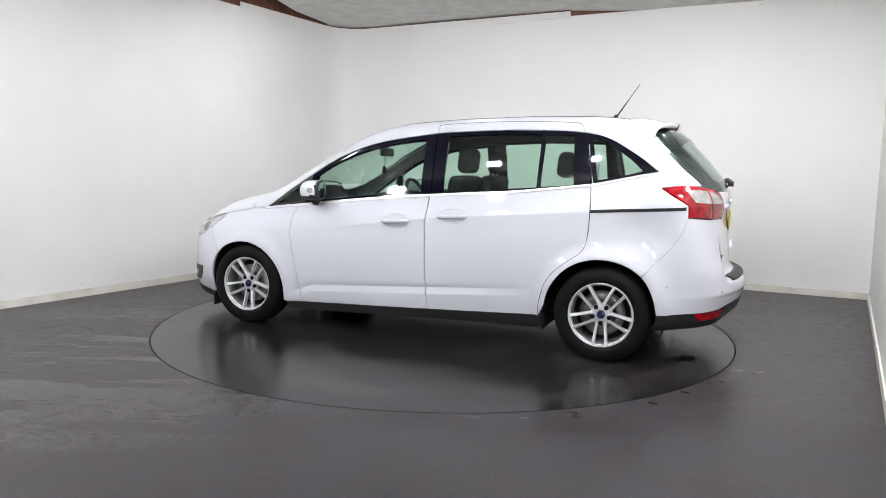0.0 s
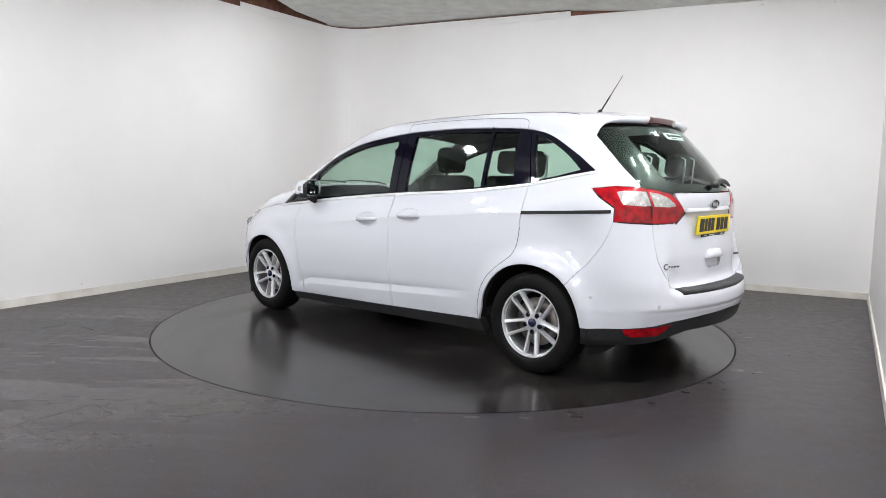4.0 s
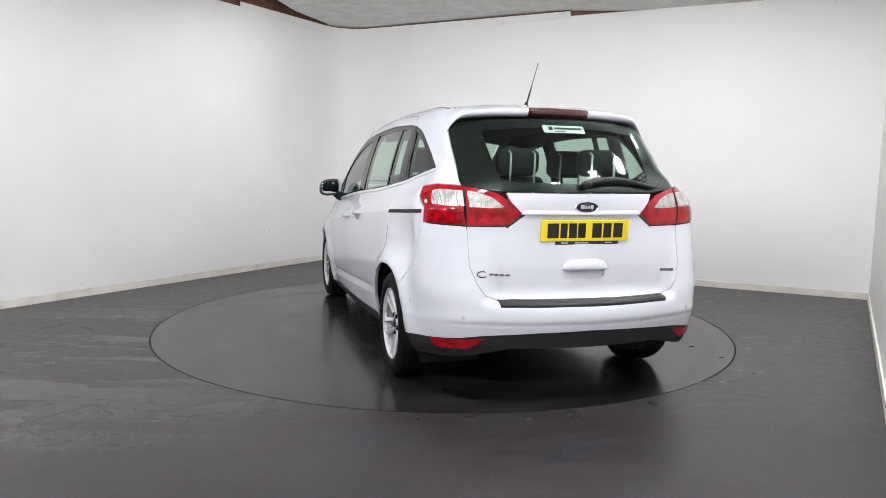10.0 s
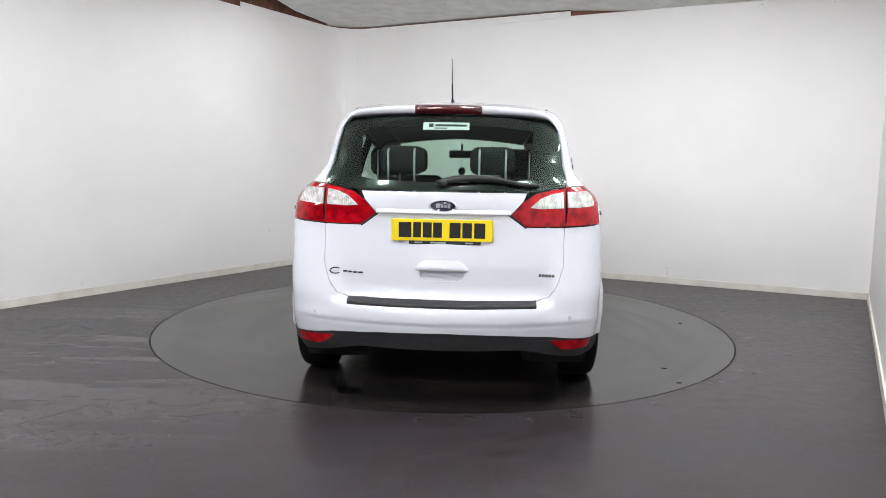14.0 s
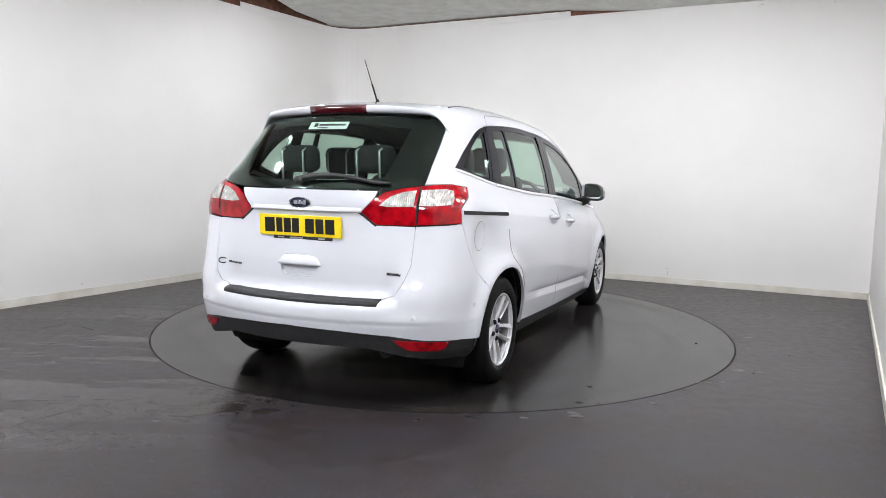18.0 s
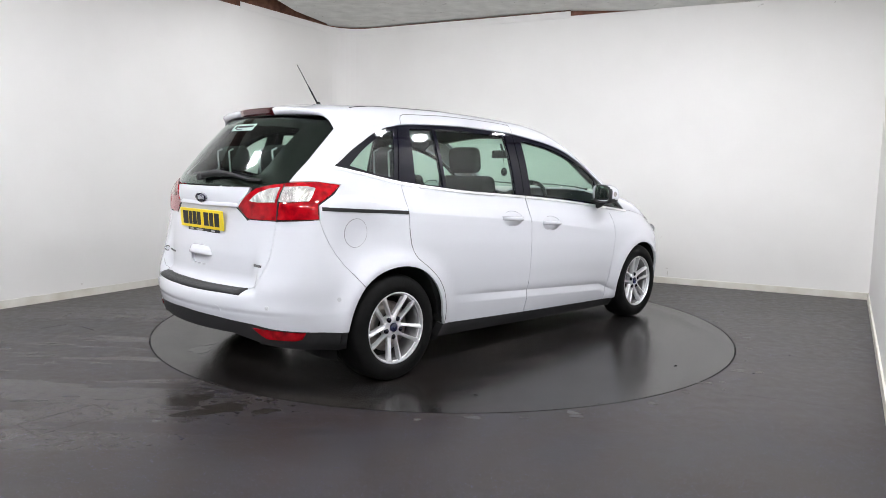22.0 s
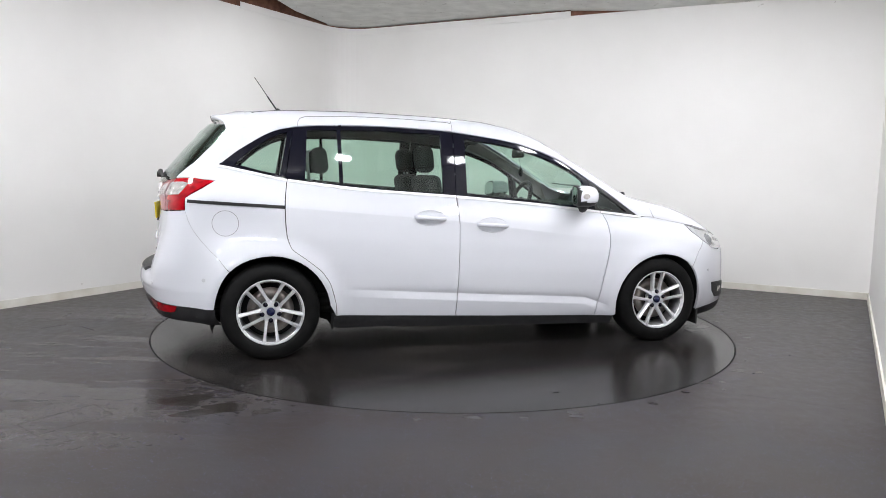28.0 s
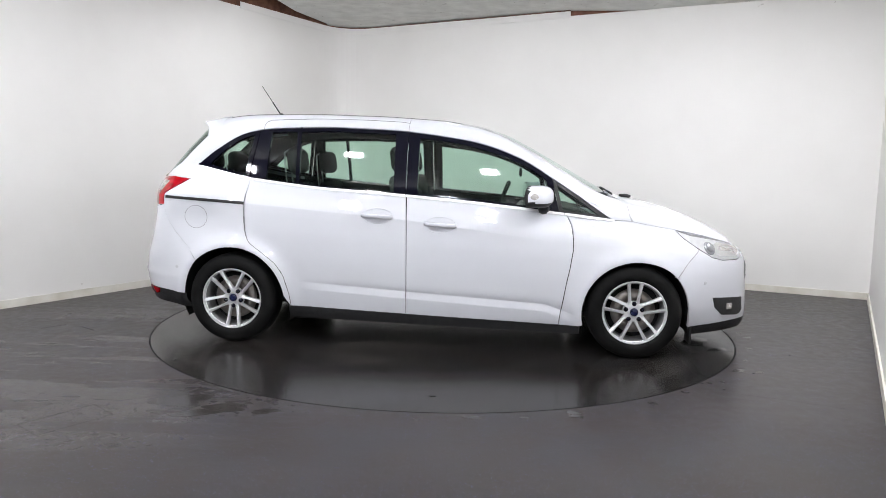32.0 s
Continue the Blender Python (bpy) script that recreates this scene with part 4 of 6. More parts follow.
# ---- wheels ----
def wheel(x, side):
    rig = new("wheel")
    rig.parent = car
    # local z looks outwards
    rig.matrix_basis = OFF @ Matrix.Translation((x, side * 0.79, HUB_Z)) @ Matrix.Rotation(radians(-90 * side), 4, "X") @ Matrix.Rotation(math.pi if x < 0 and side < 0 else 0.0, 4, "Z")
    bm = bmesh.new()
    lathe(bm, [(0.206, 0.080), (0.214, 0.089), (0.217, 0.095), (0.24, 0.103), (0.268, 0.102), (0.290, 0.094), (0.300, 0.086), (0.304, 0.083), (0.311, 0.068), (0.316, 0.045), (0.318, 0.0), (0.318, -0.07), (0.312, -0.09), (0.29, -0.100), (0.205, -0.095)], segs=64)
    part("tyre", bm, TYRE, rig, "black rubber road tyre")
    bm = bmesh.new()
    lathe(bm, [(0.198, 0.070), (0.203, 0.074), (0.204, 0.088), (0.208, 0.094), (0.2135, 0.093), (0.2145, 0.086), (0.208, 0.080)], segs=64)
    lathe(bm, [(0.0005, 0.060), (0.028, 0.060), (0.032, 0.066), (0.062, 0.062), (0.070, 0.05), (0.072, 0.02)], segs=40)
    for k in range(5):
        for s in (-1, 1):
            mid = 2 * math.pi * k / 5 + math.pi / 2
            c, t = Vector((math.cos(mid), math.sin(mid), 0)), Vector((-math.sin(mid), math.cos(mid), 0))
            p0, p1 = c * 0.050 + t * s * 0.026, c * 0.200 + t * s * 0.043
            d = (p1 - p0).normalized()
            w = Vector((-d.y, d.x, 0)) * s
            ring = []
            for f, hw, zt in ((0, 0.013, 0.060), (0.2, 0.0095, 0.066), (0.6, 0.0095, 0.078), (0.9, 0.0115, 0.086), (1, 0.015, 0.086)):
                p = p0.lerp(p1, f)
                # a raised inner edge, a facet falling to the outer one
                ring.append([bm.verts.new(p + w * o * hw + Vector((0, 0, zt + dz))) for o, dz in ((-1, -0.034), (-1, -0.004), (-0.75, 0), (-0.1, -0.001), (0.75, -0.007), (1, -0.012), (1, -0.034))])
            for a, b in zip(ring, ring[1:]):
                for i in range(7):
                    bm.faces.new((a[i], b[i], b[(i + 1) % 7], a[(i + 1) % 7]))
            bm.faces.new(ring[0])
            bm.faces.new(ring[-1][::-1])
    bmesh.ops.recalc_face_normals(bm, faces=bm.faces)
    part("rim", bm, ALLOY, rig, "silver ten-spoke alloy rim", smooth=False)
    bm = bmesh.new()
    lathe(bm, [(0.194, -0.10), (0.187, 0.03), (0.191, 0.060), (0.200, 0.0715)], segs=64)
    part("barrel", bm, BARREL, rig)
    bm = bmesh.new()
    lathe(bm, [(0.0005, 0.074), (0.022, 0.074), (0.027, 0.070), (0.027, 0.06)], segs=24)
    part("centre_cap", bm, BLUE, rig, "blue oval emblem cap")
    for k in range(5):
        a = 2 * math.pi * k / 5 + math.pi / 2
        bm = bmesh.new()
        lathe(bm, [(0.0005, 0.004), (0.008, 0.004), (0.0115, 0.0), (0.015, -0.002), (0.0155, -0.012)], Matrix.Translation((0.056 * math.cos(a), 0.056 * math.sin(a), 0.0685)), 12)
        part("wheel_nut", bm, BLACK_GLOSS, rig)
    bm = bmesh.new()
    lathe(bm, [(0.07, -0.005), (0.07, 0.005), (0.15, 0.005), (0.15, -0.005)], segs=40)
    part("brake_disc", bm, DISC_STEEL, rig)
    bm = bmesh.new()
    cyl(bm, 0.185, 0.005, Matrix.Translation((0, 0, -0.04)), 32)
    part("brake_shield", bm, UNDER, rig)
    return rig


for wx in (WB, -WB):
    for sd in (1, -1):
        wheel(wx, sd)

# underbody
bm = bmesh.new()
box(bm, (-1.85, -0.58, 0.24), (2.0, 0.60, 0.32), 0.03)
box(bm, (-0.98, -0.80, 0.17), (1.0, 0.80, 0.30), 0.03)
part("underbody", bm, UNDER, car, at=OFF)

# filler strips behind the panel gaps, grey in place of the gaps' own shade
for flip in (False, True):
    skin("inner_flange", "aft", [aft_side(-1.93, 0.965)] + [aft_side(x - 0.024, z) for x, z in QUARTER_EDGE] + [aft_side(-1.675, 0.600), aft_side(-1.625, 0.600)] + [aft_side(x + 0.024, z) for x, z in QUARTER_EDGE[::-1]] + [aft_side(-1.875, 0.967)], GAP_SHADE, car, mirror=flip, out=-0.005, thick=0.004, roll=0.0, step=0.03)
    skin("inner_flange", "rear", [(0.605, 0.94), (0.602, 0.75), (0.573, 0.672), (0.53, 0.61), (0.465, 0.585), (0.465, 0.55), (0.57, 0.585), (0.62, 0.655), (0.652, 0.75), (0.655, 0.94)], GAP_SHADE, car, mirror=flip, out=-0.006, thick=0.004, roll=0.0, step=0.03)
    skin("inner_flange", "left", [(1.83, 0.74), (1.76, 0.66), (1.685, 0.55), (1.64, 0.565), (1.71, 0.66), (1.79, 0.75)], GAP_SHADE, car, mirror=flip, out=-0.005, thick=0.004, roll=0.0, step=0.03)
    skin("inner_flange", "long", [long_side(1.66, 0.845), long_side(1.47, 0.875), long_side(1.30, 0.90), long_top(1.30, 0.57), long_top(1.37, 0.57), long_side(1.40, 0.945), long_side(1.47, 0.925), long_side(1.66, 0.89)], GAP_SHADE, car, mirror=flip, out=-0.006, thick=0.004, roll=0.0, step=0.03)


# ---- fittings on the body ----
def cp(name, bm, mat, label="", smooth=True, parent=None):
    """A fitting in car space."""
    return part(name, bm, mat, parent or car, label, smooth, OFF if parent is None else None)


def on_side(x, z):
    return float(lift("left", np.array([[x, z]]))[0, 1])


def on_rear(y, z):
    return float(lift("rear", np.array([[y, z]]))[0, 0])


# door handles with their cups
for hx, hz in ((0.083, 0.874), (-0.351, 0.922)):
    for flip in (False, True):
        sg = -1 if flip else 1
        skin("handle_cup", "left", oval(hx, hz, 0.1035, 0.0505, 24), PAINT, car, step=0.012, mirror=flip, roll=0.001, pull=lambda p, hx=hx, hz=hz: -0.032 * np.clip(1 - ((p[:, 0] - hx) / 0.1035) ** 2 - ((p[:, 2] - hz) / 0.0505) ** 2, 0, 1) ** 0.4)
        bm = bmesh.new()
        y0 = on_side(hx, hz)
        tilt = 0.05
        ring = []
        for k in range(9):
            f = k / 8
            px = hx - 0.112 + 0.224 * f
            bow = 0.030 * (1 - (2 * f - 1) ** 4) + 0.002
            h = 0.0125 + 0.003 * (1 - (2 * f - 1) ** 2)
            yy = on_side(px, hz) + bow
            ring.append([bm.verts.new((px, sg * (yy + dy), hz - tilt * (px - hx) + dz * h)) for dy, dz in ((-0.016, -1), (-0.006, -1.05), (0.003, -0.6), (0.005, 0.2), (-0.001, 0.9), (-0.016, 1.0))])
        for a, b in zip(ring, ring[1:]):
            for i in range(6):
                bm.faces.new((a[i], b[i], b[(i + 1) % 6], a[(i + 1) % 6]))
        bm.faces.new(ring[0])
        bm.faces.new(ring[-1][::-1])
        bmesh.ops.recalc_face_normals(bm, faces=bm.faces)
        cp("door_handle", bm, PAINT)
# key lock on the driver's handle
bm = bmesh.new()
cyl(bm, 0.007, 0.006, Matrix.Translation((0.168, -(on_side(0.168, 0.872) + 0.018), 0.871)) @ Matrix.Rotation(radians(90), 4, "X"), 12)
cp("lock", bm, SILVER)

# bright strip under the windows
both("waist_strip", belt_run(-1.283, -1.715, 6, 0.006) + belt_run(-1.715, -1.283, 6, -0.010), STRIP, out=0.007, thick=0.012, step=0.03, roll=0.002, label="thin chrome strip")
both("waist_strip", belt_run(-1.278, -0.167, 8, 0.006) + belt_run(-0.167, -1.278, 8, -0.010), STRIP, out=0.009, thick=0.012, step=0.05, roll=0.002, label="thin chrome strip")
both("waist_strip", belt_run(-0.161, 0.91, 8, 0.006) + belt_run(0.91, -0.161, 8, -0.010), STRIP, out=0.009, thick=0.012, step=0.05, roll=0.002, label="thin chrome strip")
both("waist_strip", belt_run(0.915, 1.245, 4, 0.006) + belt_run(1.245, 0.915, 4, -0.010), STRIP, out=0.009, thick=0.012, step=0.05, roll=0.002, label="thin chrome strip")

for flip in (False, True):
    # sliding door's rail: a flat black strip paints the shade of its slot
    skin("door_rail", "aft", [aft_side(-1.300, 0.999), aft_side(-1.6, 1.016), aft_side(-1.888, 1.034), aft_side(-1.888, 1.014), aft_side(-1.6, 0.996), aft_side(-1.300, 0.979)], SEAL, car, mirror=flip, out=0.004, thick=0.006, roll=0.0, step=0.03, label="black strip in place of the shaded door rail slot")
    # tail lamps: clear upper lenses over the red
    skin("lens", "aft", [aft_rear(0.643, 1.134), aft_rear(0.70, 1.136), aft_side(-1.915, 1.138), aft_side(-1.885, 1.130), aft_side(-1.915, 1.090), aft_side(-1.940, 1.062), aft_rear(0.70, 1.054), aft_rear(0.643, 1.056)], CLEAR, car, mirror=flip, out=0.010, thick=0.01, step=0.02, label="clear lamp lens")
    skin("lens", "rear", [(0.619, 1.132), (0.56, 1.123), (0.50, 1.100), (0.445, 1.054), (0.50, 1.048), (0.619, 1.052)], CLEAR, car, mirror=flip, out=0.010, thick=0.01, step=0.02, label="clear lamp lens")
    skin("bezel", "rear", [(0.636, 0.948), (0.637, 1.158), (0.630, 1.158), (0.629, 0.948)], SEAL, car, mirror=flip, out=0.002, step=0.05)
    skin("bezel", "rear", [(0.330, 1.016), (0.354, 1.016), (0.434, 0.952), (0.427, 0.944)], SEAL, car, mirror=flip, out=0.0035, thick=0.01, step=0.04)
    # reflectors and sensors
    skin("rear_reflector", "aft", [deg(39.5, 0.356), deg(33, 0.366), deg(26.0, 0.374), deg(28.0, 0.340), deg(30.0, 0.319), deg(37.0, 0.313), deg(38.6, 0.322)], RED, car, mirror=flip, out=0.002, step=0.04, label="red reflector")
    for y, z in ((0.668, 0.493),):
        bm = bmesh.new()
        p = lift("aft", np.array([aft_rear(y, z)]))
        n = normal_at(p)[0]
        sg = -1 if flip else 1
        m = Matrix.Translation((p[0, 0], sg * p[0, 1], p[0, 2])) @ Vector((n[0], sg * n[1], n[2])).to_track_quat("Z", "Y").to_matrix().to_4x4()
        lathe(bm, [(0.0005, 0.003), (0.007, 0.003), (0.009, 0.0015), (0.0095, 0.0025), (0.012, 0.002), (0.0125, -0.003)], m, 20)
        cp("parking_sensor", bm, SENSOR)
    bm = bmesh.new()
    yy = on_side(-1.80, 0.53)
    sg = -1 if flip else 1
    lathe(bm, [(0.0005, 0.003), (0.007, 0.003), (0.009, 0.0015), (0.0095, 0.0025), (0.012, 0.002), (0.0125, -0.003)], Matrix.Translation((-1.80, sg * yy, 0.53)) @ Vector((-0.25, sg, 0)).to_track_quat("Z", "Y").to_matrix().to_4x4(), 20)
    cp("parking_sensor", bm, SENSOR)
# towing cover
ringpts = [aft_rear(-0.33 + 0.032 * math.cos(a), 0.452 + 0.032 * math.sin(a)) for a in np.linspace(0, 2 * math.pi, 17)[:-1]]
skin("towing_cover", "aft", ringpts, PAINT, car, out=0.0018, thick=0.004, step=0.02, roll=0.0012)
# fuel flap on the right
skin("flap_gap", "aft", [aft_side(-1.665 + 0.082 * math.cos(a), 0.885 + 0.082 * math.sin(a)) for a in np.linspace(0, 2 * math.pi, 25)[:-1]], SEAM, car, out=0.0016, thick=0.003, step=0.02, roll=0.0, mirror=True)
skin("fuel_flap", "aft", [aft_side(-1.665 + 0.0795 * math.cos(a), 0.885 + 0.0795 * math.sin(a)) for a in np.linspace(0, 2 * math.pi, 25)[:-1]], PAINT, car, out=0.0030, thick=0.004, step=0.02, roll=0.0006, mirror=True, label="round white fuel flap")

# scuff plate on the bumper's ledge
bm = bmesh.new()
rows = []
for k in range(25):
    y = -0.487 + 0.974 * k / 24
    f = min(1.0, (0.487 - abs(y)) / 0.03 + 0.15)
    xo, xi = spot("rear", y, 0.548)[0] - 0.002, spot("rear", y, 0.60)[0] - 0.003
    rows.append([bm.verts.new(p) for p in ((xo + 0.004, y, 0.545), (xo - 0.002 * f, y, 0.556), (xo + 0.006, y, 0.5675), (xo + 0.3 * (xi - xo), y, 0.573), (xi - 0.004, y, 0.583), (xi + 0.002, y, 0.592), (xi + 0.012, y, 0.560))])
for a, b in zip(rows, rows[1:]):
    for i in range(7):
        bm.faces.new((a[i], a[(i + 1) % 7], b[(i + 1) % 7], b[i]))
bm.faces.new(rows[0])
bm.faces.new(rows[-1][::-1])
bmesh.ops.recalc_face_normals(bm, faces=bm.faces)
cp("scuff_plate", bm, BLACK_PLASTIC, "dark grey loading-edge cover")

# spoiler: a full-width wing that runs out into the pillars at both ends
def wing_edge(y):
    return -1.788 + 0.16 * y * y + 0.9 * y ** 6, 1.600 - 0.075 * y * y - 0.35 * abs(y) ** 6


bm = bmesh.new()
rows = []
for k in range(45):
    y = -0.640 * math.cos(math.pi * k / 44)
    a = abs(y) / 0.64
    e = max(0.0, min(1.0, (a - 0.78) / 0.22))
    e = e * e * (3 - 2 * e)
    xe, zt = wing_edge(y)
    th = 0.042 * (1 - 0.5 * a * a)
    ground = [Vector(spot("top", -1.548 - 0.112 * f, y)) + Vector((0, 0, 0.002 + 0.003 * f)) for f in (0, 0.33, 0.6, 0.85, 0.95, 1.0, 0.98, 0.9, 0.6)]
    z0, z1 = ground[0].z, ground[1].z
    free = [(-1.548, y, z0 - 0.0005), (-1.60, y, z1 + 0.002), (-1.69, y, zt + 0.013 - 0.01 * a), (xe + 0.03, y, zt + 0.002), (xe + 0.006, y, zt - 0.003), (xe, y, zt - 0.012), (xe + 0.012, y, zt - th), (xe + 0.05, y, zt - th - 0.004), (-1.62, y, zt - th - 0.008)]
    low = (0, 0, 0, 0, 0, 0.004, 0.010, 0.012, 0.02)
    rows.append([bm.verts.new(Vector(p).lerp(g - Vector((0, 0, d)), e)) for p, g, d in zip(free, ground, low)])
for a, b in zip(rows, rows[1:]):
    for i in range(len(a) - 1):
        bm.faces.new((a[i], a[i + 1], b[i + 1], b[i]))
bmesh.ops.recalc_face_normals(bm, faces=bm.faces)
cp("roof_spoiler", bm, PAINT)
bm = bmesh.new()
rows = []
for k in range(9):
    y = -0.185 + 0.37 * k / 8
    xe, zt = wing_edge(y)
    rows.append([bm.verts.new(p) for p in ((xe + 0.012, y, zt + 0.001), (xe - 0.003, y, zt - 0.008), (xe + 0.008, y, zt - 0.044), (xe + 0.02, y, zt - 0.048))])
for a, b in zip(rows, rows[1:]):
    for i in range(3):
        bm.faces.new((a[i], a[i + 1], b[i + 1], b[i]))
    bm.faces.new((a[3], a[0], b[0], b[3]))
bm.faces.new(rows[0])
bm.faces.new(rows[-1][::-1])
bmesh.ops.recalc_face_normals(bm, faces=bm.faces)
DARK_RED = material("dark_red_lens", (0.05, 0.0015, 0.004), 0.12, coat=1.0)
cp("brake_light", bm, DARK_RED, "dark red high-level brake light")

# tailgate: emblem, plate, grip, badges, wiper, sticker
bm = bmesh.new()
face = Matrix.Translation((on_rear(0, 1.058) - 0.004, 0, 1.058)) @ Matrix.Rotation(radians(-90), 4, "Y") @ Matrix.Rotation(radians(-4), 4, "Y")
lathe(bm, [(0.062, -0.004), (0.070, -0.004), (0.071, 0.003), (0.066, 0.006), (0.062, 0.003)], face @ Matrix.Diagonal((0.42, 1.0, 1.0, 1)), 40, True)
emblem = cp("emblem", bm, CHROME, "chrome-rimmed dark blue oval emblem")
bm = bmesh.new()
lathe(bm, [(0.0005, 0.002), (0.064, 0.001), (0.064, -0.004)], face @ Matrix.Diagonal((0.42, 1.0, 1.0, 1)), 40)
part("field", bm, BLUE, emblem)
bm = bmesh.new()
for y0, y1, z0, z1 in ((-0.038, -0.024, -0.012, 0.013), (-0.020, -0.006, -0.010, 0.006), (-0.002, 0.010, -0.010, 0.006), (0.014, 0.036, -0.011, 0.013)):
    box(bm, (z0 * 0.9, y0, 0.0015), (z1 * 0.9, y1, 0.0032), m=face)
part("mark", bm, SILVER, emblem, smooth=False)

bm = bmesh.new()
rows = []
for k in range(17):
    y = -0.350 + 0.70 * k / 16
    f = min(1.0, (0.350 - abs(y)) / 0.03 + 0.3)
    x0 = on_rear(y, 1.03)
    rows.append([bm.verts.new(p) for p in ((x0 + 0.003, y, 1.046), (x0 - 0.004 * f, y, 1.034), (x0 - 0.011 * f, y, 1.021), (x0 - 0.010 * f, y, 1.016), (x0 + 0.012, y, 1.013))])
for a, b in zip(rows, rows[1:]):
    for i in range(5):
        bm.faces.new((a[i], a[(i + 1) % 5], b[(i + 1) % 5], b[i]))
bm.faces.new(rows[0])
bm.faces.new(rows[-1][::-1])
bmesh.ops.recalc_face_normals(bm, faces=bm.faces)
cp("tailgate_lip", bm, PAINT, "white lip over the plate recess")

PLATE_X = on_rear(0, 0.934) - 0.012
plate_m = Matrix.Translation((PLATE_X, 0.003, 0.934)) @ Matrix.Rotation(radians(-3), 4, "Y")
bm = bmesh.new()
box(bm, (-0.004, -0.26, -0.056), (0.004, 0.26, 0.056), 0.003, plate_m)
plate = cp("number_plate", bm, PLATE, "yellow number plate with black bars", smooth=False)
for y0, y1 in ((0.160, 0.225), (0.110, 0.150), (0.055, 0.101), (0.003, 0.048), (-0.092, -0.036), (-0.150, -0.102), (-0.218, -0.162)):
    bm = bmesh.new()
    box(bm, (-0.0052, y0 - 0.003, -0.038), (-0.0041, y1 - 0.003, 0.040), 0, plate_m)
    part("bar", bm, INK, plate, smooth=False)
bm = bmesh.new()
box(bm, (-0.003, -0.20, -0.074), (0.012, 0.17, -0.054), 0.003, plate_m)
holder = cp("plate_lamp", bm, BLACK_PLASTIC, "black plate carrier strip with pale marks")
for y0, y1 in ((0.10, 0.14), (-0.02, 0.06), (-0.16, -0.12)):
    bm = bmesh.new()
    box(bm, (-0.0042, y0, -0.068), (-0.0031, y1, -0.061), 0, plate_m)
    part("bar", bm, SILVER, holder, smooth=False)

# grip: a rounded ledge over a shallow scoop
bm = bmesh.new()
rows = []
for k in range(13):
    y = -0.137 + 0.274 * k / 12
    f = 1 - abs(2 * k / 12 - 1) ** 6
    x0 = on_rear(y, 0.75)
    rows.append([bm.verts.new(p) for p in ((x0 + 0.004, y, 0.785 * f + 0.735 * (1 - f)), (x0 - 0.010 * f, y, 0.779 * f + 0.735 * (1 - f)), (x0 - 0.021 * f, y, 0.745 * f + 0.733 * (1 - f)), (x0 - 0.022 * f, y, 0.731), (x0 - 0.016 * f, y, 0.727), (x0 + 0.006, y, 0.729))])
for a, b in zip(rows, rows[1:]):
    for i in range(6):
        bm.faces.new((a[i], a[(i + 1) % 6], b[(i + 1) % 6], b[i]))
bmesh.ops.recalc_face_normals(bm, faces=bm.faces)
cp("tailgate_grip", bm, PAINT)
skin("grip_scoop", "rear", [(y * 1.04, 0.704 + (z - 0.704) * 1.12) for y, z in SCOOP], PAINT, car, out=-0.012, thick=0.004, step=0.02, roll=0.0, pull=lambda p: -0.016 * np.clip((p[:, 2] - 0.672) / 0.06, 0, 1))

bm = bmesh.new()
for y0, y1, z0, z1 in ((0.500, 0.524, 0.700, 0.711), (0.472, 0.496, 0.698, 0.708), (0.444, 0.468, 0.697, 0.707), (0.414, 0.440, 0.697, 0.707)):
    xx = on_rear((y0 + y1) / 2, 0.705)
    box(bm, (xx - 0.003, y0, z0), (xx + 0.004, y1, z1), 0.002)
for a in np.linspace(-2.3, 2.3, 13)[:-1]:
    b = a + 4.6 / 12
    ends = [(0.562 + 0.030 * math.cos(q), 0.708 + 0.015 * math.sin(q)) for q in (a, b)]
    x0 = on_rear(*ends[0]) - 0.002
    tube(bm, [(x0, *ends[0]), (x0, *ends[1])], 0.0035, 6)
cp("badge", bm, DARK_CHROME, "dark chrome script badge as plain shapes", smooth=False)
bm = bmesh.new()
for k in range(5):
    yy = -0.500 - 0.0165 * k
    xx = on_rear(yy - 0.008, 0.706)
    box(bm, (xx - 0.004, yy - 0.0145, 0.699), (xx + 0.004, yy, 0.713), 0.0015)
cp("badge", bm, DARK_CHROME, "small dark chrome badge strip", smooth=False)

# rear wiper
bm = bmesh.new()
pts = []
for k in range(13):
    f = k / 12
    y, z = 0.035 - 0.52 * f, 1.178 + 0.030 * math.sin(math.pi * min(1, f * 1.15)) - 0.010 * f
    pts.append((on_rear(y, z) - 0.024 + 0.008 * f, y, z))
tube(bm, pts, [0.010, 0.016, 0.019, 0.018, 0.016, 0.014, 0.012, 0.011, 0.010, 0.009, 0.008, 0.007, 0.004], 8)
cyl(bm, 0.020, 0.04, Matrix.Translation((on_rear(0, 1.178) - 0.022, 0.0, 1.178)) @ Matrix.Rotation(radians(90), 4, "Y"), 20)
cp("rear_wiper", bm, BLACK_PLASTIC, "black rear wiper arm")
bm = bmesh.new()
tube(bm, [(on_rear(y, z) - 0.008, y, z) for y, z in ((-0.10, 1.186), (-0.25, 1.190), (-0.40, 1.180), (-0.49, 1.168))], 0.006, 6)
cp("wiper_blade", bm, SEAL)
STICKER = material("sticker", (0.36, 0.50, 0.43), 0.5)
sticker = skin("sticker", "rear", [(0.132, 1.500), (-0.120, 1.500), (-0.120, 1.458), (0.132, 1.458)], STICKER, car, out=-0.001, thick=0.001, roll=0.0, step=0.05, label="pale sticker with grey bars on the rear window")
skin("bar", "rear", [(0.10, 1.492), (0.075, 1.492), (0.075, 1.472), (0.10, 1.472)], SEAL, sticker, out=0.0004, thick=0.001, roll=0.0, step=0.05)
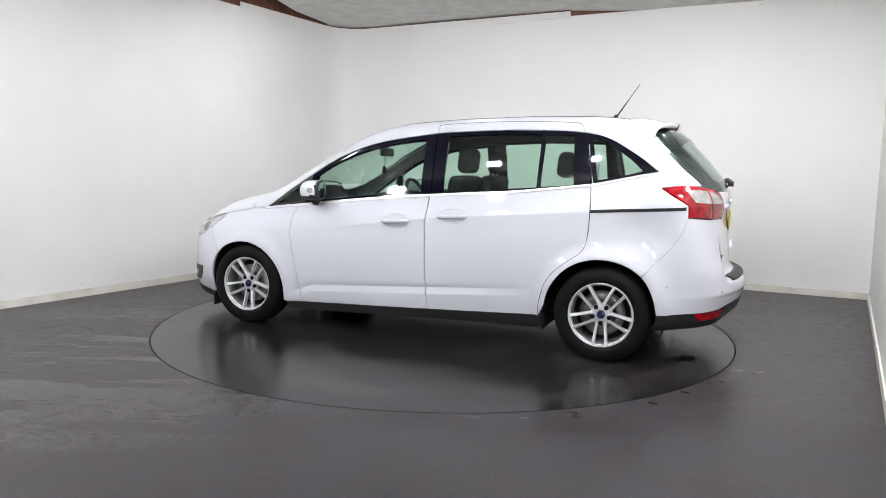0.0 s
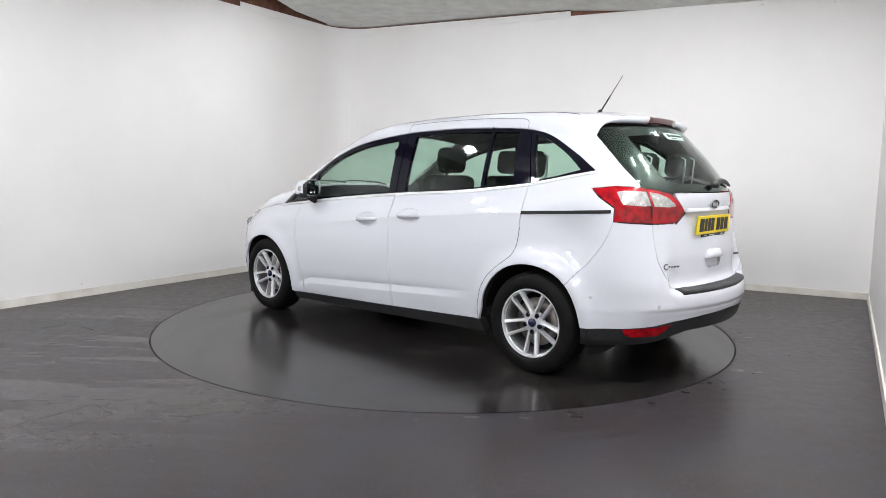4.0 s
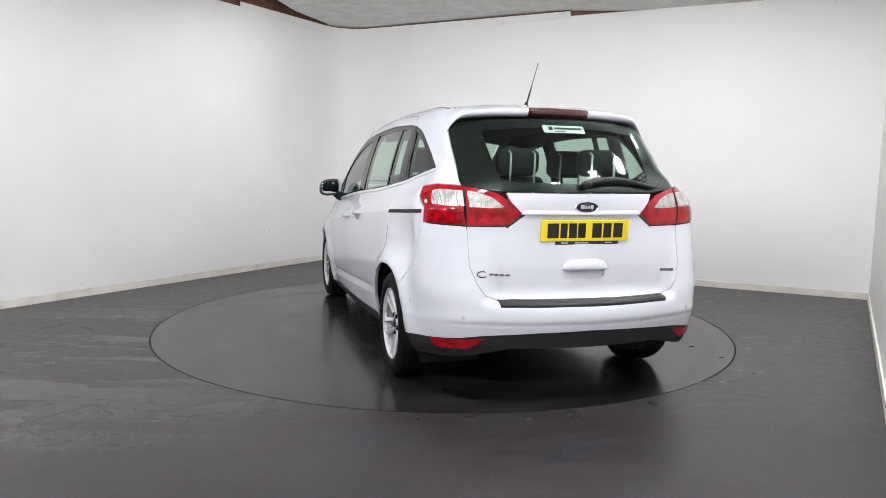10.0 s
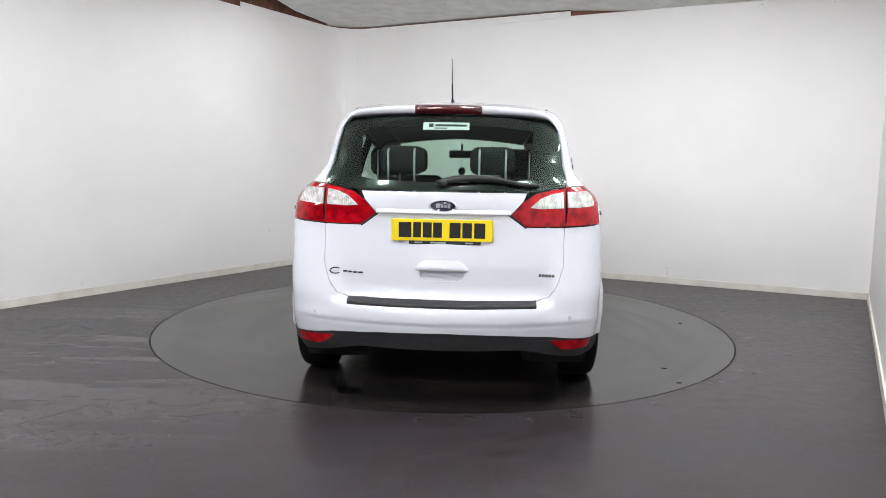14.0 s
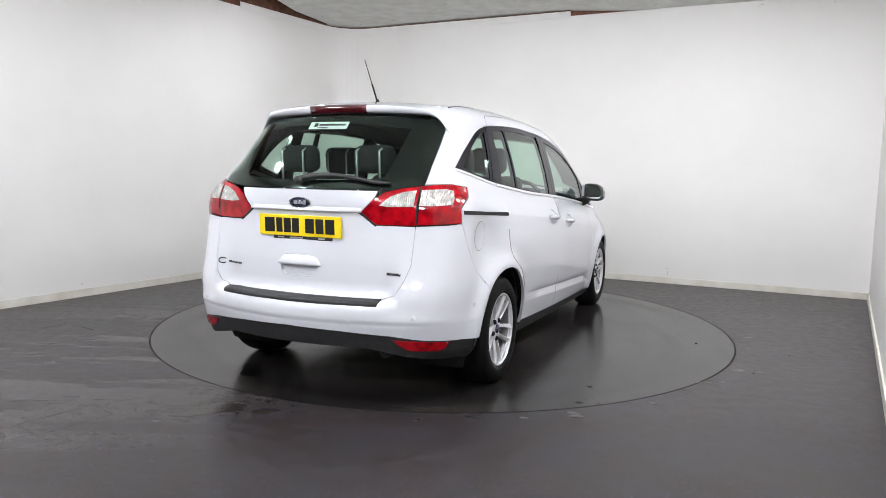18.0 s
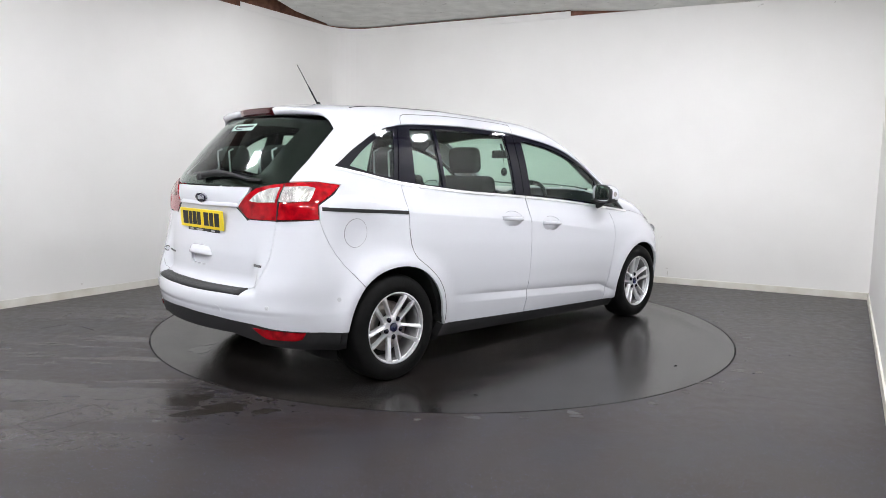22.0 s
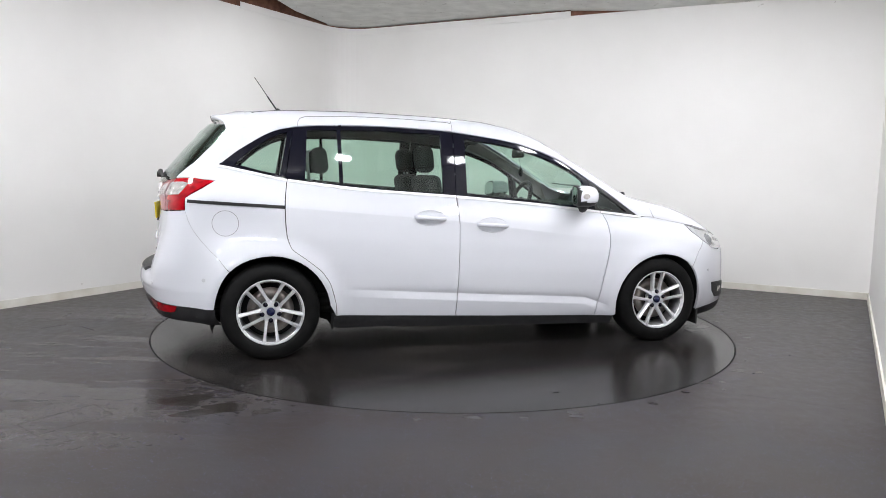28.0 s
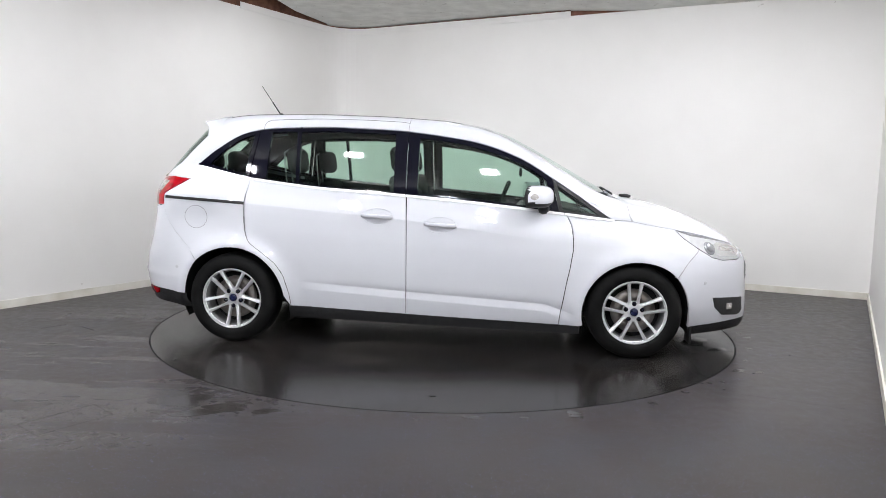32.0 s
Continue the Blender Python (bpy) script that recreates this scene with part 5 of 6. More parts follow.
skin("bar", "rear", [(0.066, 1.488), (-0.105, 1.488), (-0.105, 1.477), (0.066, 1.477)], TRIM, sticker, out=0.0004, thick=0.001, roll=0.0, step=0.05)
skin("bar", "rear", [(0.07, 1.469), (0.0, 1.469), (0.0, 1.464), (0.07, 1.464)], TRIM, sticker, out=0.0004, thick=0.001, roll=0.0, step=0.05)
# dark printed border of the rear window
PRINT = material("black_print", (0.004, 0.004, 0.004), 0.25, coat=0.6)
inner = [aft_rear(0.0, 1.495), aft_rear(0.30, 1.487), deg(31.0, 1.468), deg(27.6, 1.36), deg(25.0, 1.265), deg(23.2, 1.205), aft_rear(0.36, 1.190), aft_rear(0.0, 1.18)]
skin("window_border", "aft", tgw + [(-a, z) for a, z in tgw[:0:-1]], PRINT, car, holes=[inner + [(-a, z) for a, z in inner[-2:0:-1]]], step=0.08, out=-0.010, thick=0.002, roll=0.0, label="black printed window border")

# aerial
bm = bmesh.new()
za = float(lift("top", np.array([[-1.32, 0.0]]))[0, 2])
lathe(bm, [(0.030, -0.004), (0.028, 0.003), (0.014, 0.016), (0.009, 0.030), (0.0005, 0.034)], Matrix.Translation((-1.318, 0, za)) @ Matrix.Diagonal((1.3, 0.8, 1, 1)), 20)
aerial = cp("aerial", bm, SEAL, "thin black roof aerial")
bm = bmesh.new()
d = Vector((-1.481 + 1.325, 0, 1.895 - za - 0.02))
base = Vector((-1.325, 0, za + 0.02))
tube(bm, [base, base + d * 0.42, base + d * 0.43, base + d], [0.0055, 0.005, 0.0028, 0.0022], 8)
part("rod", bm, SEAL, aerial)

# door mirrors
for sg in (1, -1):
    bm = bmesh.new()
    bmesh.ops.create_uvsphere(bm, u_segments=28, v_segments=18, radius=1)
    for v in bm.verts:
        x, y, z = v.co
        k = lambda c, e: math.copysign(abs(c) ** e, c)
        if x < 0:
            r = math.hypot(y, z)
            x, y, z = (-min(1.0, (1 - r) / 0.3), y / r, z / r) if r > 0.7 else (-1.0, y / 0.7, z / 0.7)
        v.co = Vector((0.735 + (0.098 * k(x, 0.8) if x > 0 else 0.072 * x) - 0.02 * y, sg * (0.945 + 0.098 * k(y, 0.75)), 1.078 + 0.072 * k(z, 0.75) - 0.012 * y))
    low = [f for f in bm.faces if f.calc_center_median().z < 1.040]
    for f in low:
        f.material_index = 1
    for f in bm.faces:
        if f.calc_center_median().x < 0.674:
            f.material_index = 1
    if sg < 0:
        bmesh.ops.reverse_faces(bm, faces=bm.faces)
    mir = cp("door_mirror", bm, [PAINT, BLACK_PLASTIC], "white-capped door mirror with black base")
    bm = bmesh.new()
    bmesh.ops.create_uvsphere(bm, u_segments=24, v_segments=12, radius=1)
    for v in bm.verts:
        x, y, z = v.co
        v.co = Vector((0.6615 - 0.02 * y + 0.002 * x, sg * (0.945 + 0.082 * math.copysign(abs(y) ** 0.7, y)), 1.082 + 0.058 * math.copysign(abs(z) ** 0.7, z) - 0.012 * y))
    MIRROR = bpy.data.materials.get("mirror_glass") or material("mirror_glass", (0.62, 0.66, 0.67), 0.03, 1.0)
    part("mirror_glass", bm, MIRROR, mir)
    bm = bmesh.new()
    tube(bm, [(0.775, sg * 0.80, 0.985), (0.770, sg * 0.86, 1.000), (0.765, sg * 0.90, 1.025)], [0.045, 0.036, 0.03], 10)
    part("arm", bm, BLACK_PLASTIC, mir)
    bm = bmesh.new()
    bmesh.ops.create_uvsphere(bm, u_segments=16, v_segments=10, radius=1)
    for v in bm.verts:
        x, y, z = v.co
        v.co = Vector((0.712 + 0.046 * x - 0.01 * y, sg * (1.026 + 0.020 * y), 1.075 + 0.030 * z))
    part("indicator", bm, CLEAR, mir, "clear side indicator")

# front end
for flip in (False, True):
    sg = -1 if flip else 1
    skin("lamp_trim", "fore", [fore_side(1.90, 0.765), fore_side(1.89, 0.72), (0.62, 0.685), (0.48, 0.682), (0.42, 0.70), (0.40, 0.735), (0.46, 0.757), (0.6, 0.782)], CHROME, car, mirror=flip, out=0.0035, thick=0.004, step=0.03, label="bright lamp bezel")
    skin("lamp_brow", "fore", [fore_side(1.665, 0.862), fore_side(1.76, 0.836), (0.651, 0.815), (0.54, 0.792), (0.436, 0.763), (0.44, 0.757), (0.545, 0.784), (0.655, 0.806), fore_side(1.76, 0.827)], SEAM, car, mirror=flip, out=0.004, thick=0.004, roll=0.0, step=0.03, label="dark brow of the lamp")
    skin("indicator", "fore", [(0.47, 0.735), (0.60, 0.758), (0.62, 0.735), (0.47, 0.70)], CLEAR, car, mirror=flip, out=0.0055, thick=0.003, step=0.03)
    bm = bmesh.new()
    p = lift("fore", np.array([(0.685, 0.748)]))
    n = normal_at(p)[0]
    m = Matrix.Translation((p[0, 0], sg * p[0, 1], p[0, 2])) @ Vector((n[0], sg * n[1], n[2])).to_track_quat("Z", "Y").to_matrix().to_4x4()
    lathe(bm, [(0.0005, 0.024), (0.022, 0.020), (0.034, 0.010), (0.038, 0.002), (0.046, 0.005), (0.050, -0.004)], m, 28)
    cp("projector", bm, PROJECTOR, "round projector lens")
    skin("fog_bezel", "fore", [fore_side(1.925, 0.416), (0.424, 0.394), (0.405, 0.30), (0.43, 0.278), (0.465, 0.272), (0.595, 0.288), fore_side(1.946, 0.345)], BLACK_PLASTIC, car, mirror=flip, out=0.006, thick=0.02, step=0.03, label="black fog lamp bezel")
    bm = bmesh.new()
    p = lift("fore", np.array([(0.55, 0.345)]))
    n = normal_at(p)[0]
    m = Matrix.Translation((p[0, 0], sg * p[0, 1], p[0, 2])) @ Vector((n[0], sg * n[1], n[2])).to_track_quat("Z", "Y").to_matrix().to_4x4()
    box(bm, (-0.030, -0.022, 0.0), (0.030, 0.022, 0.013), 0.006, m)
    cp("fog_lamp", bm, CLEAR, "clear fog lamp")
    skin("front_lip", "fore", [fore_side(1.765, 0.216), (0.5, 0.236), (0.002, 0.236), (0.002, 0.165), (0.5, 0.165), fore_side(1.775, 0.150)], BLACK_PLASTIC, car, mirror=flip, out=-0.002, step=0.05, label="black lower lip")
    bm = bmesh.new()
    box(bm, (1.775, sg * 0.66, 0.10), (1.787, sg * 0.80, 0.225), 0.004)
    cp("air_deflector", bm, SEAL, "black flap ahead of the wheel")
    bm = bmesh.new()
    p = lift("fore", np.array([fore_side(1.86, 0.52)]))
    n = normal_at(p)[0]
    m = Matrix.Translation((p[0, 0], sg * p[0, 1], p[0, 2])) @ Vector((n[0], sg * n[1], n[2])).to_track_quat("Z", "Y").to_matrix().to_4x4()
    lathe(bm, [(0.0005, 0.003), (0.007, 0.003), (0.009, 0.0015), (0.0095, 0.0025), (0.012, 0.002), (0.0125, -0.003)], m, 20)
    cp("parking_sensor", bm, SENSOR)
skin("grille", "front", [(-0.40, 0.66), (0.40, 0.66), (0.47, 0.56), (0.42, 0.50), (-0.42, 0.50), (-0.47, 0.56)], BLACK_PLASTIC, car, out=0.003, step=0.06, label="black front grille")
for k in range(4):
    skin("grille_bar", "front", [(-0.41, 0.525 + 0.033 * k), (0.41, 0.525 + 0.033 * k), (0.41, 0.535 + 0.033 * k), (-0.41, 0.535 + 0.033 * k)], CHROME, car, out=0.008, thick=0.008, step=0.06)
# wiper spindle at the foot of the windscreen
for pts in ([(1.27, -0.42), (1.245, -0.30), (1.235, -0.05), (1.235, 0.20)], [(1.27, 0.10), (1.23, 0.22), (1.19, 0.40), (1.13, 0.55)]):
    bm = bmesh.new()
    tube(bm, [(x, y, spot("top", x, y)[2] + 0.007) for x, y in pts], [0.008, 0.006, 0.005, 0.004], 8)
    cp("windscreen_wiper", bm, SEAL, "black windscreen wiper")
bm = bmesh.new()
tube(bm, [(x, y, spot("top", x, y)[2] + 0.010) for x, y in ((1.335, -0.36), (1.385, -0.30), (1.425, -0.24))], [0.009, 0.015, 0.010], 8)
cp("washer_jet", bm, SEAL)

# wheel housings
for wx in (WB, -WB):
    rr = (FLARE_F if wx > 0 else FLARE_R) + 0.026
    cx = 1.40 if wx > 0 else -1.377
    for sg in (1, -1):
        bm = bmesh.new()
        rows = []
        for k in range(25):
            a = radians(-20 + 220 * k / 24)
            px, pz = cx + rr * math.cos(a), 0.30 + rr * math.sin(a)
            yo = on_side(px, max(pz, 0.2)) - 0.012
            rows.append([bm.verts.new((cx + rr * math.cos(a) * f, sg * y, 0.30 + rr * math.sin(a) * f)) for y, f in ((yo, 1.0), (0.60, 1.03), (0.45, 1.0), (0.44, 0.2))])
        for a, b in zip(rows, rows[1:]):
            for i in range(3):
                bm.faces.new((a[i], a[i + 1], b[i + 1], b[i]))
        cp("wheel_housing", bm, UNDER)
# exhaust
bm = bmesh.new()
tube(bm, [(-1.7, -0.45, 0.27), (-2.03, -0.45, 0.268)], 0.028, 14)
cp("exhaust_pipe", bm, UNDER, "dark exhaust pipe")

# roof seams and the ditch gasket at the rear of the roof
for flip in (False, True):
    top_run = [(-1.212, 1.512), (-1.207, 1.545), (-1.193, 1.566), (-1.16, 1.577), (-0.85, 1.588), (-0.5, 1.584), (-0.2, 1.570), (-0.168, 1.562)]
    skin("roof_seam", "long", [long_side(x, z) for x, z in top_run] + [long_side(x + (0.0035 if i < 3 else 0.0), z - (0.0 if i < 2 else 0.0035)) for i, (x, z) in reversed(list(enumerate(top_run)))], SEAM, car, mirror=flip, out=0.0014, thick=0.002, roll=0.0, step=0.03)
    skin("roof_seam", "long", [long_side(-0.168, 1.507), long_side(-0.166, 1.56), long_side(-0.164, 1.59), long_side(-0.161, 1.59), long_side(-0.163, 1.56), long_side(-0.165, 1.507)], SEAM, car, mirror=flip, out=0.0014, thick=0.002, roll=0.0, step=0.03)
    ditch = [(-1.50, 0.568), (-1.2, 0.574), (-0.8, 0.577), (-0.3, 0.567), (0.2, 0.552)]
    skin("roof_gasket", "long", [long_top(x, y) for x, y in ditch] + [long_top(x, y - 0.007) for x, y in ditch[::-1]], SEAL, car, mirror=flip, out=0.0025, thick=0.003, roll=0.0, step=0.05, label="thin black moulding in the roof ditch")


# ---- cabin ----
both("door_trim", belt_run(-0.16, 0.95, 6, 0.01) + [(0.96, 0.40), (0.90, 0.28), (-0.16, 0.30)], TRIM, step=0.12, out=-0.045, thick=0.02, roll=0.01, label="dark grey inner door trim")
both("door_trim", belt_run(-1.36, -0.16, 6, 0.01) + [(-0.16, 0.30), (-0.96, 0.32), (-1.20, 0.70), (-1.36, 0.72)], TRIM, step=0.12, out=-0.045, thick=0.02, roll=0.01, label="dark grey inner door trim")
for flip in (False, True):
    skin("side_trim", "aft", [aft_side(-1.32, 1.16), aft_side(-1.55, 1.20), aft_side(-1.72, 1.24), aft_rear(0.62, 1.16), aft_rear(0.60, 0.72), aft_side(-1.72, 0.70), aft_side(-1.32, 0.70)], TRIM, car, mirror=flip, step=0.12, out=-0.05, thick=0.02, roll=0.01)
    skin("pillar_trim", "aft", [aft_side(-1.72, 1.24), aft_side(-1.52, 1.40), aft_side(-1.34, 1.50), aft_side(-1.45, 1.55), aft_rear(0.56, 1.52), aft_rear(0.58, 1.36), aft_rear(0.60, 1.20)], TRIM, car, mirror=flip, step=0.1, out=-0.03, thick=0.02, roll=0.0)
    skin("pillar_trim", "long", [long_side(0.35, 1.45), long_side(0.53, 1.385), long_side(0.83, 1.22), long_side(1.2, 0.955), long_top(1.05, 0.60), long_top(0.7, 0.585), long_top(0.42, 0.54)], LINING, car, mirror=flip, step=0.1, out=-0.025, thick=0.01, roll=0.0)
skin("headlining", "top", [(-1.74, -0.50), (-0.8, -0.56), (0.2, -0.56), (0.40, -0.53), (0.36, 0), (0.40, 0.53), (0.2, 0.56), (-0.8, 0.56), (-1.74, 0.50)], SHADED_LINING, car, step=0.15, out=-0.05, thick=0.01, roll=0.0, label="grey fabric roof lining, darkened for the cabin's shade")
for flip in (False, True):
    skin("rail_trim", "long", [long_side(-1.45, 1.47)] + [long_side(x, z - 0.005) for x, z in DLO_TOP[5:12]] + [long_top(0.40, 0.55), long_top(-0.8, 0.55), long_top(-1.5, 0.52)], TRIM, car, mirror=flip, step=0.1, out=-0.03, thick=0.01, roll=0.0)
bm = bmesh.new()
box(bm, (-2.02, -0.60, 0.30), (1.25, 0.60, 0.36), 0.02)
box(bm, (-0.98, -0.78, 0.28), (1.0, 0.78, 0.35), 0.02)
cp("cabin_floor", bm, TRIM)
bm = bmesh.new()
box(bm, (1.10, -0.70, 0.30), (1.16, 0.70, 0.90), 0.02)
cp("bulkhead", bm, TRIM)
bm = bmesh.new()
box(bm, (-2.04, -0.44, 0.34), (-2.0, 0.44, 1.08), 0.015)
cp("tailgate_trim", bm, TRIM)

# dashboard
bm = bmesh.new()
rows = []
for k in range(13):
    y = -0.74 + 1.48 * k / 12
    h = 0.045 * math.exp(-((y + 0.37) / 0.2) ** 2)
    rows.append([bm.verts.new(p) for p in ((1.16, y, 0.93), (1.02, y, 0.985), (0.80, y, 1.005 + h * 0.6), (0.62, y, 0.985 + h), (0.575, y, 0.94 + h), (0.60, y, 0.86), (0.66, y, 0.70), (0.85, y, 0.55), (1.12, y, 0.55))])
for a, b in zip(rows, rows[1:]):
    for i in range(9):
        bm.faces.new((a[i], a[(i + 1) % 9], b[(i + 1) % 9], b[i]))
bm.faces.new(rows[0])
bm.faces.new(rows[-1][::-1])
bmesh.ops.recalc_face_normals(bm, faces=bm.faces)
cp("dashboard", bm, TRIM, "dark grey moulded dashboard")
# steering wheel
SW = Matrix.Translation((0.46, -0.37, 0.985)) @ Matrix.Rotation(radians(-68), 4, "Y")
bm = bmesh.new()
lathe(bm, [(0.185 + 0.016 * math.cos(2 * math.pi * k / 10), 0.016 * math.sin(2 * math.pi * k / 10)) for k in range(10)], SW, 40, True)
lathe(bm, [(0.0005, 0.01), (0.05, 0.012), (0.07, 0.0), (0.06, -0.03), (0.0005, -0.04)], SW, 20)
for a in (0.0, math.pi, -math.pi / 2):
    tube(bm, [SW @ Vector((0.05 * math.sin(a) , 0.05 * math.cos(a), -0.01)), SW @ Vector((0.18 * math.sin(a), 0.18 * math.cos(a), 0))], 0.014, 8)
tube(bm, [SW @ Vector((0, 0, -0.03)), SW @ Vector((0, 0, -0.25))], 0.035, 10)
cp("steering_wheel", bm, SEAL, "black steering wheel")
# rear-view mirror and charm
bm = bmesh.new()
box(bm, (-0.018, -0.115, -0.034), (0.012, 0.115, 0.034), 0.014, Matrix.Translation((0.59, 0.0, 1.385)))
tube(bm, [(0.60, 0, 1.40), (0.56, 0, 1.47)], 0.010, 8)
cp("cabin_mirror", bm, SEAL, "black rear-view mirror")
bm = bmesh.new()
bmesh.ops.create_uvsphere(bm, u_segments=14, v_segments=10, radius=1, matrix=Matrix.Translation((0.615, 0.0, 1.235)) @ Matrix.Diagonal((0.014, 0.034, 0.036, 1)))
tube(bm, [(0.60, 0, 1.36), (0.615, 0, 1.27)], 0.0018, 5)
cp("hanging_charm", bm, SEAL, "dark oval charm on a thread")


def cushion_block(bm, centre, size, lean=0.0, bulge=0.0, round_=0.05):
    """A padded block, leaning about the car's cross axis."""
    m = Matrix.Translation(centre) @ Matrix.Rotation(lean, 4, "Y")
    box(bm, [-s / 2 for s in size], [s / 2 for s in size], round_, m, 4)
    return bm


def seat(x, y, w=0.50, top=1.20, head=(1.22, 1.41), head_w=0.27, base=0.60, lean=-0.20, behind=False, back_z=0.62):
    """A car seat with its back's foot at x."""
    bm = bmesh.new()
    cushion_block(bm, (x + 0.25, y, base - 0.07), (0.52, w, 0.15), -0.08)
    rig = cp("seat", bm, FABRIC, "dark grey fabric car seat with raised headrest")
    bm = bmesh.new()
    h = top - back_z
    cushion_block(bm, (x - 0.5 * h * math.tan(-lean) - 0.0, y, back_z + h / 2), (0.13, w, h / math.cos(lean)), lean)
    for s in (-1, 1):
        cushion_block(bm, (x + 0.05 - 0.5 * h * math.tan(-lean), y + s * (w / 2 - 0.05), back_z + h * 0.45), (0.12, 0.085, h * 0.75), lean, 0, 0.035)
    part("backrest", bm, FABRIC, rig)
    hx = x - (head[0] + head[1] - 2 * back_z) / 2 * math.tan(-lean) + 0.015
    bm = bmesh.new()
    cushion_block(bm, (hx, y, (head[0] + head[1]) / 2), (0.11, head_w, head[1] - head[0]), lean * 0.6, 0, 0.05)
    part("headrest", bm, FABRIC, rig)
    for s in (-1, 1):
        bm = bmesh.new()
        if behind:
            # the pads hang in front of their posts
            tube(bm, [(hx - 0.060, y + s * 0.072, top - 0.05), (hx - 0.074, y + s * 0.072, head[0] + 0.02), (hx - 0.080, y + s * 0.072, head[1] - 0.035), (hx - 0.05, y + s * 0.072, head[1] - 0.02)], 0.006, 8)
        else:
            tube(bm, [(hx + 0.03, y + s * 0.065, top - 0.05), (hx + 0.005, y + s * 0.065, head[0] + 0.06)], 0.006, 8)
        part("headrest_post", bm, SILVER, rig)
    return rig


for y in (0.37, -0.37):
    seat(-0.16, y)
for y in (0.42, -0.42):
    seat(-0.92, y, 0.42, 1.13, (1.20, 1.385), 0.26, 0.62, -0.22, True, back_z=0.64)
# the middle one is folded half down
seat(-0.92, 0.0, 0.42, 0.98, (0.975, 1.07), 0.24, 0.62, -0.30, back_z=0.64)
for y in (0.25, -0.25):
    seat(-1.69, y, 0.44, 1.13, (1.215, 1.372), 0.25, 0.66, -0.18, True, back_z=0.66)


# ---- small parts belong to the panels that carry them ----
def middle(ob):
    c = [Vector(v) for v in ob.bound_box]
    return sum(c, Vector()) / 8


def kind_of(ob):
    return ob.name.split(".")[0]


CARRIERS = {
    "handle_cup": ("front_door", "sliding_door"), "door_handle": ("front_door", "sliding_door"), "lock": ("front_door",), "door_trim": ("front_door", "sliding_door"),
    "waist_strip": ("front_door", "sliding_door", "quarter_panel", "front_wing"), "door_rail": ("quarter_panel",), "flap_gap": ("quarter_panel",), "fuel_flap": ("quarter_panel",),
    "lens": ("tail_lamp", "tailgate_lamp"), "parking_sensor": ("rear_bumper", "front_bumper"), "towing_cover": ("rear_bumper",), "scuff_plate": ("rear_bumper",),
    "rear_reflector": ("rear_valance",), "wiper_blade": ("rear_wiper",), "brake_light": ("roof_spoiler",), "projector": ("headlamp",), "lamp_trim": ("headlamp",),
    "lamp_brow": ("headlamp",), "indicator": ("headlamp",), "fog_lamp": ("fog_bezel",), "grille_bar": ("grille",), "grip_scoop": ("tailgate",), "tailgate_grip": ("tailgate",),
    "tailgate_lip": ("tailgate",), "badge": ("tailgate",), "window_border": ("tailgate_window",), "roof_seam": ("roof_rail",), "roof_gasket": ("roof",),
}
panels = list(car.children)
for ob in panels:
    homes = [p for p in panels if kind_of(p) in CARRIERS.get(kind_of(ob), ())]
    if homes:
        at = middle(ob)
        ob.parent = min(homes, key=lambda p: (middle(p) - at).length)
        ob.matrix_basis = Matrix()


# ---- marks on floor, turntable and walls ----
def blot(bm, cx, cy, r, z=0.0012, stretch=1.0, turn=0.0, seed=0):
    """A flat drop with an uneven outline and a thin rim."""
    rnd = random.Random(seed)
    ca, sa = math.cos(turn), math.sin(turn)
    ph = [rnd.uniform(0, 6.28) for _ in range(3)]
    ring, foot = [], []
    for k in range(14):
        a = 2 * math.pi * k / 14
        q = r * (1 + 0.22 * math.sin(2 * a + ph[0]) + 0.14 * math.sin(3 * a + ph[1]) + 0.08 * math.sin(5 * a + ph[2]))
        u, v = q * math.cos(a) * stretch, q * math.sin(a)
        x, y = u * ca - v * sa, u * sa + v * ca
        ring.append(bm.verts.new((cx + x * 0.96, cy + y * 0.96, z)))
        foot.append(bm.verts.new((cx + x, cy + y, 0.0002)))
    bm.faces.new(ring)
    for k in range(14):
        bm.faces.new((foot[k], foot[(k + 1) % 14], ring[(k + 1) % 14], ring[k]))


DROP = vary(material("water_drops", (0.03, 0.028, 0.027), 0.14, spec=0.6), (0.026, 0.024, 0.023), (0.045, 0.042, 0.040), 40)
rnd = random.Random(5)
bm = bmesh.new()
for k, (x, y) in enumerate(((2.344, -0.285), (2.333, -0.452), (2.042, -1.119), (1.883, -1.383), (2.209, -0.778), (1.689, -1.623), (1.603, -1.643), (1.543, -1.647), (1.394, -1.837), (1.147, -2.038), (0.686, -2.217), (0.689, -2.266), (0.42, -2.30), (0.16, -2.31), (-0.12, -2.35), (2.308, 0.14), (2.349, -0.107), (2.559, 0.571), (2.33, 0.13), (2.23, -0.49), (1.91, -1.35), (2.01, -1.40), (1.64, -1.77))):
    blot(bm, x, y, rnd.uniform(0.010, 0.024), 0.0012, rnd.uniform(1.0, 1.8), rnd.uniform(-0.4, 0.4), k)
tagged(obj("floor_drops", bm, DROP, smooth=False), "flat water drops lying on the vinyl floor", "drops", kind="stuff")
bm = bmesh.new()
for k, (x, y) in enumerate(((2.416, -0.955), (1.961, -1.43), (0.85, -2.06))):
    blot(bm, x, y, rnd.uniform(0.004, 0.008), 0.0014, rnd.uniform(1.0, 2.0), rnd.uniform(0, 3), 40 + k)
tagged(obj("floor_specks", bm, PIT, smooth=False), "small dark specks of dirt on the floor", "specks", kind="stuff")


